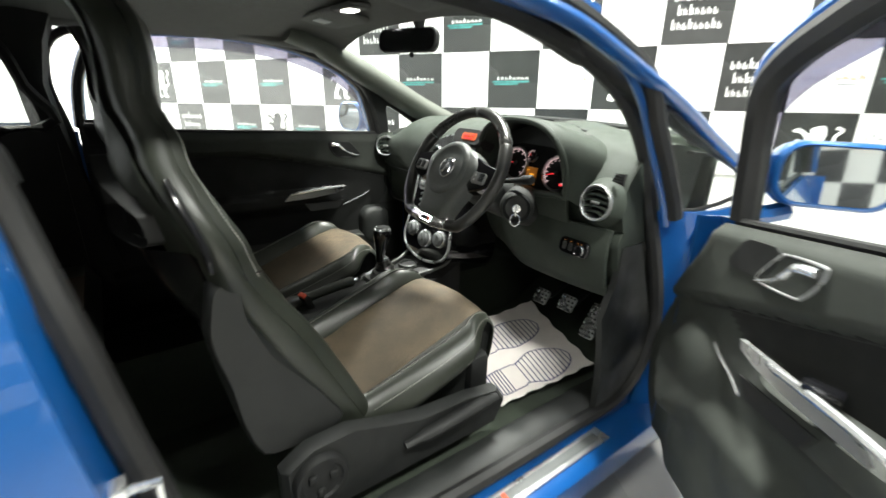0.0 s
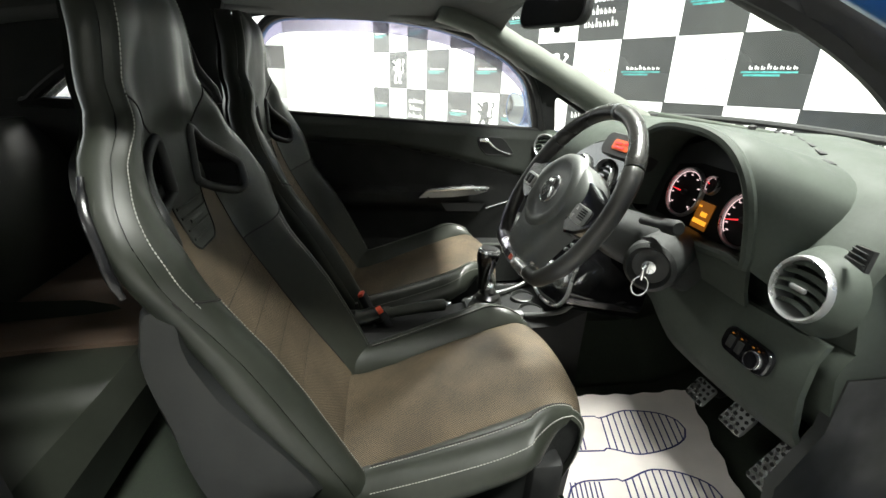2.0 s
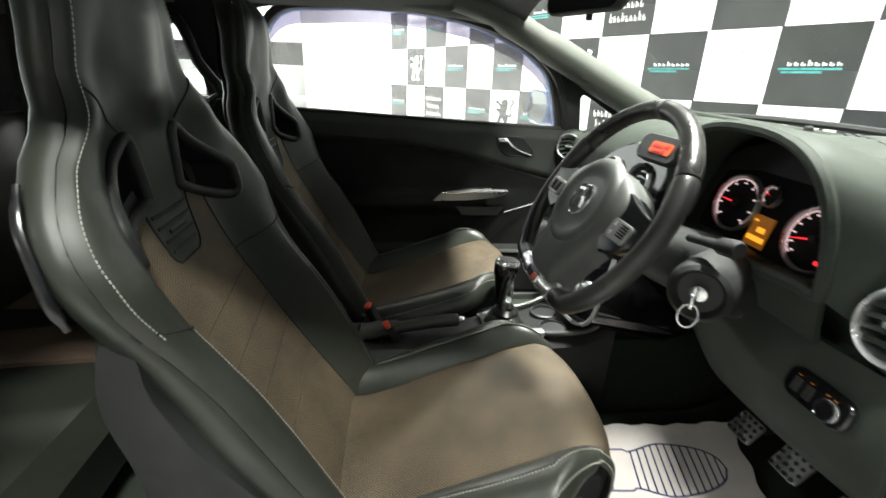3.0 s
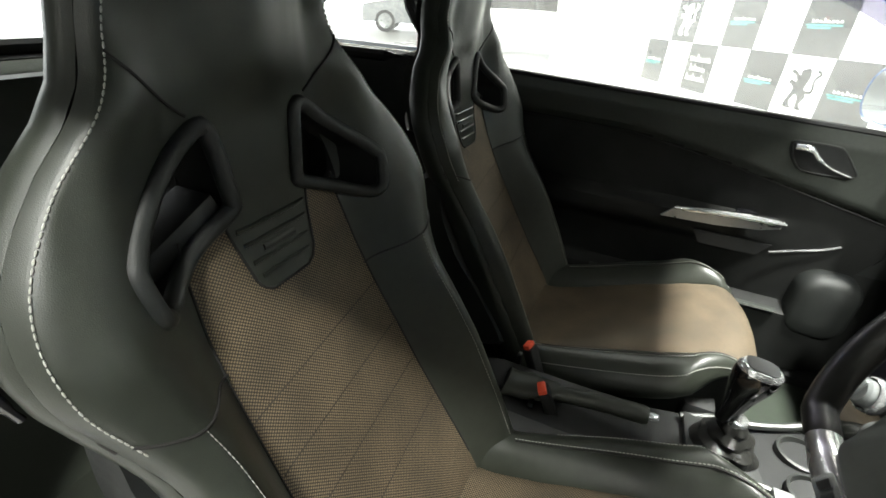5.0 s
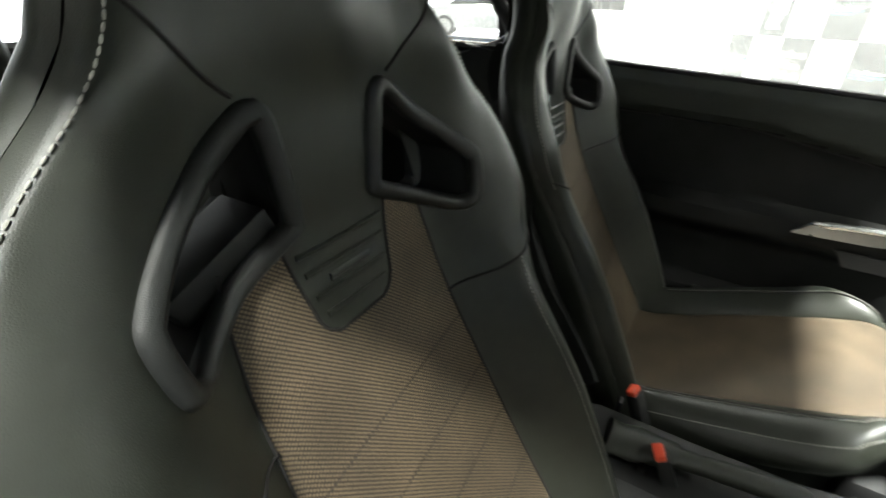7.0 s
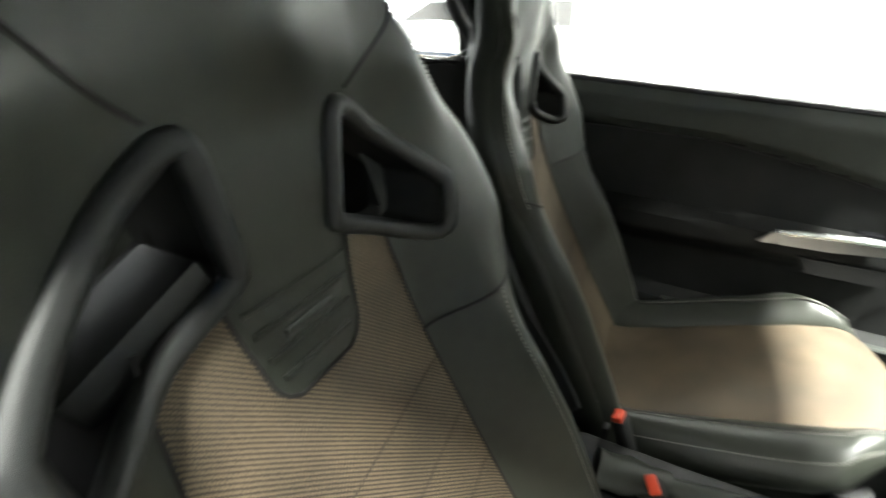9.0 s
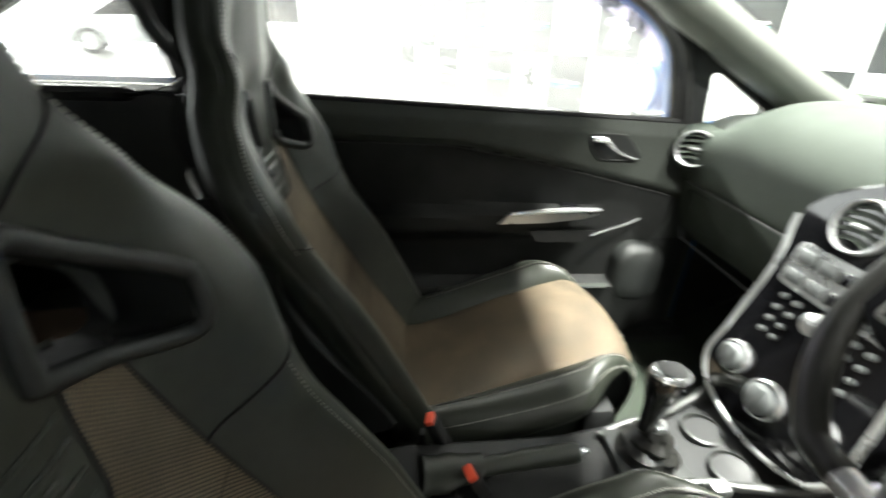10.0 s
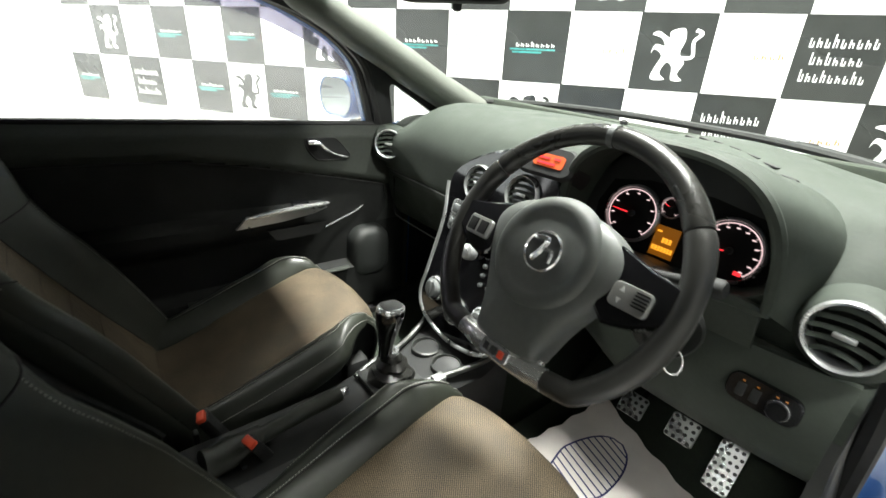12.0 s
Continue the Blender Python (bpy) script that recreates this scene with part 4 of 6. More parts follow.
UP = [(0.128, 0.89), (0.128, 1.0), (0.128, 1.10), (0.142, 1.163), (0.20, 1.205), (0.29, 1.235), (0.42, 1.265), (0.6, 1.283), (0.8, 1.28), (1.0, 1.262), (1.16, 1.235), (1.24, 1.10), (1.265, 0.94)]
SKIN = [(0.062, 0.86), (0.062, 1.0), (0.07, 1.15), (0.092, 1.212), (0.16, 1.245), (0.26, 1.277), (0.42, 1.305), (0.6, 1.32), (0.8, 1.315), (1.0, 1.30), (1.18, 1.262), (1.27, 1.11), (1.29, 0.94)]
car_door("driver_door", swung, "wide open front door with black lining and satin pull", 1, (0.10, 0.028), (0.045, 0.005), UP, SKIN, (swung(0.155, 0.99, 0.17), Vector((0.86, 0.5, 0)), (0.22, 0.135), (-0.05, 0.086, 1)), [(0.23, -0.02), (0.30, -0.09), (0.42, -0.13), (0.55, -0.10), (0.69, -0.03), (0.83, 0.075), (0.93, 0.10)])

# ---- sports seats ----
SPINE = [(0.36, -0.395), (0.42, -0.43), (0.5, -0.482), (0.58, -0.528), (0.65, -0.565), (0.72, -0.602), (0.79, -0.632), (0.84, -0.645), (0.88, -0.652), (0.98, -0.656), (1.06, -0.65), (1.14, -0.644), (1.19, -0.65), (1.215, -0.667), (1.226, -0.688)]
HALF = [(0.36, 0.23), (0.5, 0.236), (0.6, 0.238), (0.68, 0.234), (0.74, 0.236), (0.79, 0.253), (0.84, 0.272), (0.88, 0.273), (0.92, 0.26), (0.96, 0.228), (1.0, 0.185), (1.04, 0.15), (1.09, 0.133), (1.14, 0.124), (1.18, 0.115), (1.205, 0.1), (1.22, 0.075), (1.226, 0.05)]
BOLSTER = [(0.36, 0.065), (0.5, 0.092), (0.6, 0.100), (0.68, 0.095), (0.75, 0.082), (0.80, 0.079), (0.86, 0.076), (0.95, 0.035), (1.05, 0.015), (1.226, 0.006)]
PANEL = [(0.36, 0.15), (0.5, 0.148), (0.65, 0.14), (0.79, 0.13), (0.885, 0.118), (1.0, 0.10), (1.1, 0.085), (1.226, 0.03)]
TABW = [(0.36, 0.03), (0.79, 0.03), (0.796, 0.042), (0.806, 0.05), (0.885, 0.066), (0.95, 0.05), (1.1, 0.045), (1.226, 0.02)]
THICK = [(0.36, 0.08), (0.5, 0.085), (0.65, 0.07), (0.79, 0.052), (0.85, 0.048), (0.95, 0.046), (1.1, 0.045), (1.2, 0.05), (1.226, 0.05)]
SEAM_CLOTH = mat("cloth_seam_thread", (0.035, 0.026, 0.018), 0.85, 0, 200, 0.2)
SHELL_GREY = mat("grained_plastic", (0.0095, 0.0105, 0.010), 0.55, 0, 120, 0.15, 0.3, 1300)
GLOSS_SHELL = mat("shell_plastic", (0.007, 0.007, 0.008), 0.22, 0, 80, 0.15, rough_vary=0.06)
HOLE = [(0.05 + (x - 0.05) * 0.87, z if z < 0.9 else 0.9 + (z - 0.9) * 0.84) for x, z in ((0.062, 0.992), (0.074, 1.0), (0.09, 0.992), (0.125, 0.966), (0.17, 0.932), (0.197, 0.908), (0.204, 0.895), (0.2, 0.862), (0.192, 0.85), (0.175, 0.848), (0.12, 0.868), (0.056, 0.893), (0.05, 0.903), (0.053, 0.93))]


def smooth_table(table, v):
    """lerp averaged a little, so that the surface has no kinks."""
    return (lerp(table, v - 0.018) + lerp(table, v - 0.009) + 2 * lerp(table, v) + lerp(table, v + 0.009) + lerp(table, v + 0.018)) / 6


def back_front(u, z):
    """Front surface of the backrest: u across (metres), z up. Returns y."""
    w = smooth_table(HALF, z)
    pw = smooth_table(PANEL, z)
    q = abs(u)
    y = smooth_table(SPINE, z)
    k = (q - pw * 0.94) / max(0.01, w - pw * 0.94)
    y += smooth_table(BOLSTER, z) * (ease(0.0, 0.74, k) - 0.2 * max(0.0, (k - 0.74) / 0.26) ** 2)
    edge = max(0.0, (q / w - 0.93) / 0.07)
    y -= 0.014 * (1 - math.sqrt(max(0.0, 1 - min(1, edge) ** 2)))
    y += 0.012 * ease(0.98, 1.04, z) * ease(0.07, 0.0, q) - 0.02 * ease(1.0, 1.08, z) * ease(0.05, 0.13, q)
    y -= 0.004 * ease(0.80, 0.87, z) * ease(1.03, 0.98, z) * ease(0.03, 0.075, q) * ease(0.23, 0.2, q)
    return y


def inside(poly, x, y):
    hit = False
    j = len(poly) - 1
    for i in range(len(poly)):
        if (poly[i][1] > y) != (poly[j][1] > y) and x < (poly[j][0] - poly[i][0]) * (y - poly[i][1]) / (poly[j][1] - poly[i][1]) + poly[i][0]:
            hit = not hit
        j = i
    return hit


def nearest_on(poly, x, y):
    best = None
    p = Vector((x, y))
    for i in range(len(poly)):
        a, b = Vector(poly[i - 1]), Vector(poly[i])
        d = b - a
        k = min(1, max(0, (p - a).dot(d) / max(d.length_squared, 1e-12)))
        q = a + d * k
        if best is None or (q - p).length < (best - p).length:
            best = q
    return best


def mesh_of(name, verts, faces, material, parent, uvs=None, label="", sharp=50):
    """A part straight from local points and faces."""
    used = sorted({i for f in faces for i in f})
    ix = {v: k for k, v in enumerate(used)}
    me = bpy.data.meshes.new(name)
    me.from_pydata([verts[i] for i in used], [], [[ix[i] for i in f] for f in faces])
    if uvs:
        lay = me.uv_layers.new(name="UVMap")
        flat = [uvs[i] for f in faces for i in f]
        for d, c in zip(lay.data, flat):
            d.uv = c
    for p in me.polygons:
        p.use_smooth = True
    me.set_sharp_from_angle(angle=radians(sharp))
    me.materials.append(material)
    ob = new(name, me)
    ob.parent = parent
    if label:
        ob["label"] = label
    return ob


def stitch_run(name, pts, parent, size=0.0009, step=0.006, length=0.0045):
    """A row of sewn stitches along a local line."""
    bm = B()
    P = [Vector(p) for p in pts]
    carry = 0.0
    for a, b in zip(P, P[1:]):
        d = b - a
        L = d.length
        if L < 1e-6:
            continue
        d = d / L
        s = carry
        while s < L:
            c = a + d * s
            tube(bm, [c - d * length / 2, c, c + d * length / 2], [size * 0.6, size, size * 0.6], 5)
            s += step
        carry = s - L
    me = bpy.data.meshes.new(name)
    bm.to_mesh(me)
    bm.free()
    me.materials.append(THREAD)
    ob = new(name, me)
    ob.parent = parent
    ob["kind"] = "stuff"
    return ob


def sports_seat(cx, dy, label, outboard):
    """A bucket seat at lateral place cx; outboard is +1 or -1, the side with the adjusters."""
    seat = thing("sports_seat", (cx, dy, 0.18), label, "car seat", "front seats")
    o = Vector((0, 0, 0.18))

    # backrest front: columns follow tab, cloth panel and outline
    zs = [0.36 + 0.0085 * i for i in range(int((1.226 - 0.36) / 0.0085) + 1)] + [1.226]
    zs = sorted(set([round(z, 4) for z in zs] + [0.79, 0.885]))
    cols = []
    for z in zs:
        t, p, w = smooth_table(TABW, z) if z < 0.785 or z > 0.89 else lerp(TABW, z), smooth_table(PANEL, z), smooth_table(HALF, z)
        half = [t * i / 5 for i in range(6)] + [t + (p - t) * i / 9 for i in range(1, 10)] + [p + (w - p) * i / 22 for i in range(1, 23)]
        cols.append([-v for v in reversed(half[1:])] + half)
    nc = len(cols[0])
    mid = nc // 2
    verts, uvs, cut = [], [], []
    for z, row in zip(zs, cols):
        s = (z - 0.36) * 1.15
        for u in row:
            q = abs(u)
            zz, uu = z, u
            gone = inside(HOLE, q, z)
            n = nearest_on(HOLE, q, z) if 0.83 < z < 1.02 and 0.03 < q < 0.22 else None
            if n is not None and (n - Vector((q, z))).length < 0.0045:
                uu, zz, gone = math.copysign(n.x, u), n.y, False
            verts.append(Vector((uu, back_front(uu, zz), zz)) - o)
            uvs.append((u, s))
            cut.append(gone)
    cloth, leather = [], []
    for r in range(len(zs) - 1):
        zc = (zs[r] + zs[r + 1]) / 2
        for c in range(nc - 1):
            f = [r * nc + c, r * nc + c + 1, (r + 1) * nc + c + 1, (r + 1) * nc + c]
            if any(cut[i] for i in f):
                continue
            k = min(abs(c - mid), abs(c + 1 - mid))
            in_panel = zc < 0.885 and k < 14
            in_tab = 0.79 < zc < 0.885 and k < 5
            (cloth if in_panel and not in_tab else leather).append(f)
    mesh_of("backrest_cloth", verts, cloth, FABRIC, seat, uvs, "woven mesh cloth with sewn cross lines")
    mesh_of("backrest_leather", verts, leather, LEATHER, seat, None, "dark leather bolsters and headrest with pressed tab")

    # leather side covers and the moulded shell behind them
    def side_line(z):
        w, t = smooth_table(HALF, z), smooth_table(THICK, z)
        ye = back_front(w, z)
        cover = [(w, ye - 0.001), (w + 0.004, ye - 0.006), (w + 0.0065, ye - 0.25 * t), (w + 0.006, ye - 0.5 * t), (w + 0.002, ye - 0.75 * t), (w - 0.009, ye - 0.95 * t), (w - 0.026, ye - t - 0.003), (w - 0.05, ye - t - 0.004)]
        rear = []
        for k in (0.86, 0.75, 0.64, 0.53, 0.42, 0.31, 0.2, 0.1, 0.0):
            rear.append((w * k, min(back_front(w * k, z) - 0.075, ye - t - 0.004)))
        return cover, [(w - 0.036, ye - t - 0.0028), (w - 0.046, ye - t - 0.0035)] + rear
    rows_z = zs[::3] + [zs[-1]]
    for sgn in (1, -1):
        bm = B()
        sheet(bm, [[Vector((cx + sgn * u, dy + y, z)) for u, y in side_line(z)[0]] for z in rows_z])
        part("side_cover", bm, LEATHER, seat, "", 60)
        for zq, rise in ((0.79, 0.012),):
            c = side_line(zq)[0]
            bm = B()
            tube(bm, [Vector((cx + sgn * (u + 0.0005), dy + y, zq + rise * i)) for i, (u, y) in enumerate(c)], 0.0016, 6)
            part("cover_seam", bm, SEAM, seat)
    for upper in (True, False):
        bm = B()
        rows = []
        for z in [v for v in rows_z if (v >= 0.83 if upper else v <= 0.855)]:
            r = side_line(z)[1]
            rows.append([bm.verts.new((cx - u, dy + y, z)) for u, y in r] + [bm.verts.new((cx + u, dy + y, z)) for u, y in reversed(r[:-1])])
        for a, b in zip(rows, rows[1:]):
            for i in range(len(a) - 1):
                f = [a[i], a[i + 1], b[i + 1], b[i]]
                c = sum((v.co for v in f), Vector()) / 4
                if not inside(HOLE, abs(c.x - cx), c.z):
                    bm.faces.new(f)
        if upper:
            part("rear_cover", bm, LEATHER, seat, "", 70)
        else:
            bmesh.ops.translate(bm, verts=bm.verts, vec=(0, -0.0015, 0))
            part("back_shell", bm, GLOSS_SHELL, seat, "black moulded back shell", 60)
    # lower side panels of grained plastic, set behind a dark recess
    for sgn in (1, -1):
        bm = B()
        pts = [(-0.598, 0.786), (-0.634, 0.794), (-0.65, 0.745), (-0.657, 0.69), (-0.64, 0.58), (-0.612, 0.455), (-0.57, 0.40), (-0.43, 0.415), (-0.445, 0.475), (-0.525, 0.60), (-0.59, 0.715)]
        m = axes((cx + sgn * 0.205, dy, 0), (0, sgn, 0), (0, 0, 1))
        plate(bm, [(p.x * sgn, p.y) for p in smooth_line([(y, z, 0) for y, z in pts], 3, True)], m, 0.046, 0.012)
        part("side_panel", bm, SHELL_GREY, seat, "grained plastic lower side panel")

    # belt openings: moulded surround and the tunnel behind it
    for sgn, nm in ((1, "belt_opening"), (-1, "belt_opening")):
        line = [Vector((sgn * x, back_front(sgn * x, z) + 0.001, z)) for x, z in HOLE]
        line = [p + Vector((cx, dy, 0)) for p in smooth_line(line, 4, True)]
        bm = B()
        tube(bm, line, 0.0092, 10, True, up=(0, 1, 0))
        ring = part(nm, bm, SHELL_GREY, seat, "moulded plastic surround of a belt opening")
        bm = B()
        back = [p + Vector((0, -0.10, 0)) for p in line]
        for a, b, c, d in zip(line, line[1:] + line[:1], back[1:] + back[:1], back):
            bm.faces.new([bm.verts.new(q) for q in (a, b, c, d)])
        bmesh.ops.remove_doubles(bm, verts=bm.verts, dist=0.0002)
        part("tunnel", bm, PLASTIC_DARK, ring)

    # seams sewn along both bolsters
    for sgn in (1, -1):
        line = []
        for i in range(120):
            z = 0.79 + 0.42 * i / 119
            w = smooth_table(HALF, z)
            u = sgn * (w - 0.008)
            line.append(Vector((u, back_front(u, z) + 0.0012, z)) - o)
        stitch_run("edge_stitching", line, seat)
        line = []
        for i in range(80):
            z = 0.42 + 0.36 * i / 79
            w, p = smooth_table(HALF, z), smooth_table(PANEL, z)
            u = sgn * (p + 0.62 * (w - p))
            line.append(Vector((u, back_front(u, z) + 0.0008, z)) - o)
        stitch_run("bolster_stitching", line, seat, 0.0006, 0.006, 0.004)
        if sgn == outboard:
            bm = B()
            box(bm, (0, 0, 0), (0.095, 0.05, 0.028), 0.003, pose(cx + sgn * 0.105, dy - 0.685, 0.884, 0, sgn * 24, 0))
            part("belt_guide", bm, SHELL_GREY, seat, "plastic belt guide inside the opening")

    # sewn seams and pressed ribs
    def seam_part(name, pts, r, material, flat=1.0):
        bm = B()
        tube(bm, [Vector((u + cx, back_front(u, z) + dy + 0.0006, z)) for u, z in pts], r, 6, flat=flat, up=(0, 1, 0))
        part(name, bm, material, seat)

    for zs_ in (0.70, 0.635, 0.57, 0.50):
        p = smooth_table(PANEL, zs_) - 0.003
        seam_part("cloth_seam", [(-p + 2 * p * i / 24, zs_ - 0.012 * (i / 12 - 1)) for i in range(25)], 0.0007, SEAM_CLOTH)
    for zr, hw in ((0.868, 0.054), (0.85, 0.05), (0.828, 0.046), (0.81, 0.04)):
        seam_part("pressed_rib", [(-hw + 2 * hw * i / 12, zr) for i in range(13)], 0.0032, LEATHER, 0.7)
    seam_part("embossed_mark", [(-0.026 + 0.052 * i / 10, 0.8385) for i in range(11)], 0.0045, LEATHER, 0.45)
    for sgn in (1, -1):
        seam_part("panel_seam", [(sgn * smooth_table(PANEL, z), z) for z in [0.40 + 0.485 * i / 50 for i in range(51)]], 0.0016, SEAM)
        seam_part("bolster_seam", [(sgn * (smooth_table(PANEL, 0.78) + (smooth_table(HALF, 0.80) * 0.97 - smooth_table(PANEL, 0.78)) * i / 16), 0.745 + 0.055 * (i / 16)) for i in range(17)], 0.0017, SEAM)
        seam_part("headrest_seam", [(sgn * (0.080 + 0.058 * i / 12), 0.996 + 0.058 * (i / 12) ** 1.15) for i in range(13)], 0.0016, SEAM)
        t0 = [(sgn * lerp(TABW, 0.885 - 0.089 * i / 14), 0.885 - 0.089 * i / 14) for i in range(15)]
        seam_part("tab_seam", t0, 0.0018, SEAM)
    seam_part("tab_seam", [(-0.042 + 0.084 * i / 8, 0.796 - 0.006 * min(1, 4 - abs(i - 4))) for i in range(9)], 0.0018, SEAM)

    # cushion: sunk cloth centre between two full leather rolls
    CL = [(-0.42, 0.362), (-0.36, 0.367), (-0.28, 0.394), (-0.18, 0.434), (-0.08, 0.470), (0.0, 0.494), (0.045, 0.499), (0.075, 0.488), (0.094, 0.462), (0.098, 0.425), (0.090, 0.38), (0.075, 0.34)]
    ROLL = [(0.0, -0.004), (0.004, 0.004), (0.014, 0.017), (0.03, 0.031), (0.05, 0.039), (0.07, 0.038), (0.088, 0.028), (0.102, 0.012), (0.111, -0.006), (0.113, -0.022), (0.107, -0.040), (0.092, -0.054), (0.07, -0.064), (0.05, -0.072)]
    line = smooth_line([(0, y, z) for y, z in CL], 4)
    roll = [(p.x, p.y) for p in smooth_line([(du, dz, 0) for du, dz in ROLL], 2)]
    verts, uvs, rows = [], [], len(line)
    half = [(0.155 * i / 14, 0.0, 0) for i in range(15)] + [(0.155 + du, dz, 1) for du, dz in roll]
    row = [(-u, dz, r) for u, dz, r in reversed(half[1:])] + half
    nc, mid = len(row), len(row) // 2
    s = 0.0
    for i, p in enumerate(line):
        if i:
            s += (p - line[i - 1]).length
        front = ease(-0.05, 0.098, p.y) if i < rows - 18 else 1.0
        run_dir = (line[min(i + 1, rows - 1)] - line[max(i - 1, 0)]).normalized()
        nrm = Vector((0, -run_dir.z, run_dir.y)) if p.y > -0.02 else Vector((0, 0, 1))
        wide = 0.78 + 0.22 * ease(-0.40, -0.12, p.y)
        for u, dz, r in row:
            q = abs(u)
            flat = 1 - 0.8 * (ease(0.0, 0.098, p.y) if i < rows - 18 else 1.0)
            if r:
                x = 0.155 + (q - 0.155) * wide * (1 - 0.72 * front)
                z = dz * (flat if dz > 0 else 1 - 0.92 * front) * (0.85 + 0.35 * ease(-0.1, -0.4, p.y))
            else:
                x = q
                seam = 0.004 * math.exp(-((q - 0.155) / 0.004) ** 2) + 0.004 * math.exp(-((p.y + 0.285) / 0.004) ** 2)
                wrinkle = 0.0016 * math.sin(31 * q + 44 * p.y) * math.sin(23 * p.y - 9 * u)
                z = 0.008 * math.cos(min(1, q / 0.155) * math.pi / 2) - seam + wrinkle
            back = 0.085 * (x / 0.27) ** 2.6 * (ease(-0.12, 0.09, p.y) if i < rows - 18 else 1.0)
            verts.append(Vector((math.copysign(x, u), p.y - back + nrm.y * z, p.z + nrm.z * z)) - o)
            uvs.append((u, s))
    cloth, leather = [], []
    for r in range(rows - 1):
        for c in range(nc - 1):
            f = [r * nc + c, r * nc + c + 1, (r + 1) * nc + c + 1, (r + 1) * nc + c]
            k = min(abs(c - mid), abs(c + 1 - mid))
            (cloth if k < 14 and r < rows - 6 else leather).append(f)
    mesh_of("cushion_cloth", verts, cloth, FABRIC, seat, uvs, "woven mesh cloth of the cushion")
    mesh_of("cushion_leather", verts, leather, LEATHER, seat, None, "dark leather cushion bolsters with pale stitching")
    for sgn in (1, -1):
        for col, lift in ((14 + 9, 0.0014), (14 + 14, 0.0010)):
            run = [verts[i * nc + (mid + sgn * col)] + Vector((sgn * lift * 0.5, 0, lift)) for i in range(5, rows - 9)]
            stitch_run("cushion_stitching", run, seat)
            bm = B()
            tube(bm, [p + o + Vector((cx - sgn * 0.004, dy, -0.0012)) for p in run], 0.0016, 6)
            part("cushion_piping", bm, SEAM, seat)
    # dark skirt under the rolls and frame cover
    for sgn in (1, -1):
        bm = B()
        grid = []
        for i in range(0, rows - 1, 2):
            p = verts[i * nc + (mid + sgn * mid)] + o + Vector((cx, dy, 0))
            low = 0.25
            grid.append([p.lerp(Vector((p.x - sgn * 0.012, p.y, min(low, p.z))), k / 4) for k in range(5)])
        sheet(bm, grid)
        part("cushion_side", bm, SHELL_GREY, seat)
    # plastic valance with dial and lever on the outboard side, plain runner inboard
    sx = cx + outboard * 0.262
    bm = B()
    outline = [(-0.575, 0.24), (0.0, 0.24), (0.03, 0.30), (0.0, 0.345), (-0.10, 0.362), (-0.24, 0.372), (-0.36, 0.402), (-0.43, 0.425), (-0.52, 0.42), (-0.575, 0.385)]
    m = axes((sx - 0.005, dy, 0), (0, outboard, 0), (0, 0, 1))
    plate(bm, [(y * outboard, z) for y, z in outline], m, 0.035, 0.012)
    val = part("valance", bm, SHELL_GREY, seat, "moulded plastic side cover with adjusters")
    bm = B()
    m = axes((sx + outboard * 0.03, dy - 0.502, 0.345), (0, outboard, 0), (0, 0, 1))
    lathe(bm, [(0.058, 0), (0.058, 0.012), (0.054, 0.018), (0.045, 0.018), (0.041, 0.013), (0.005, 0.013)], m, 32)
    for k in range(3):
        t = radians(120 * k + 20)
        box(bm, (0.025 * math.cos(t), 0.025 * math.sin(t), 0.017), (0.018, 0.018, 0.01), 0.004, m)
    part("recline_dial", bm, PLASTIC_DARK, val)
    bm = B()
    tube(bm, smooth_line([(sx + outboard * 0.035, dy - 0.30, 0.318), (sx + outboard * 0.045, dy - 0.2, 0.334), (sx + outboard * 0.045, dy - 0.1, 0.342), (sx + outboard * 0.038, dy - 0.02, 0.335)], 5), [0.012] * 3 + [0.018] * 10 + [0.014] * 3, 10, flat=0.8)
    part("height_lever", bm, PLASTIC_DARK, val)
    bm = B()
    for sgn in (1, -1):
        box(bm, (cx + sgn * 0.19, dy - 0.2, 0.225), (0.05, 0.52, 0.05), 0.008)
    box(bm, (cx, dy - 0.2, 0.27), (0.40, 0.44, 0.05), 0.01)
    box(bm, (cx, dy - 0.005, 0.325), (0.44, 0.07, 0.17), 0.02)
    part("runner_frame", bm, PLASTIC_DARK, seat)
    # tilt handle on the shoulder of the backrest
    bm = B()
    loop = [(0.236, -0.672, 0.965), (0.262, -0.662, 0.93), (0.277, -0.648, 0.89), (0.283, -0.64, 0.855), (0.276, -0.636, 0.822)]
    tube(bm, smooth_line([(cx + outboard * u, dy + y, z) for u, y, z in loop], 5), [0.004] * 3 + [0.006] * 15 + [0.004] * 3, 8, flat=0.7)
    part("tilt_handle", bm, GLOSS_SHELL, seat)
    return seat


sports_seat(0.31, 0.0, "black leather bucket seat with cloth centre beside the open door", 1)
sports_seat(-0.355, -0.016, "black leather bucket seat with cloth centre beside the closed door", -1)

# ---- dashboard ----
dash = thing("dashboard", (0, 0.5, 0.55), "moulded dark grey dashboard with round silver vents", "dashboard")
PROFILE = [(0.00, 0.958), (0.10, 0.972), (0.24, 0.985), (0.35, 0.985), (0.42, 0.972), (0.475, 0.945), (0.51, 0.905), (0.528, 0.86), (0.53, 0.80), (0.528, 0.752), (0.516, 0.744), (0.518, 0.735), (0.512, 0.70), (0.49, 0.64), (0.455, 0.585), (0.40, 0.55), (0.30, 0.53), (0.10, 0.52)]


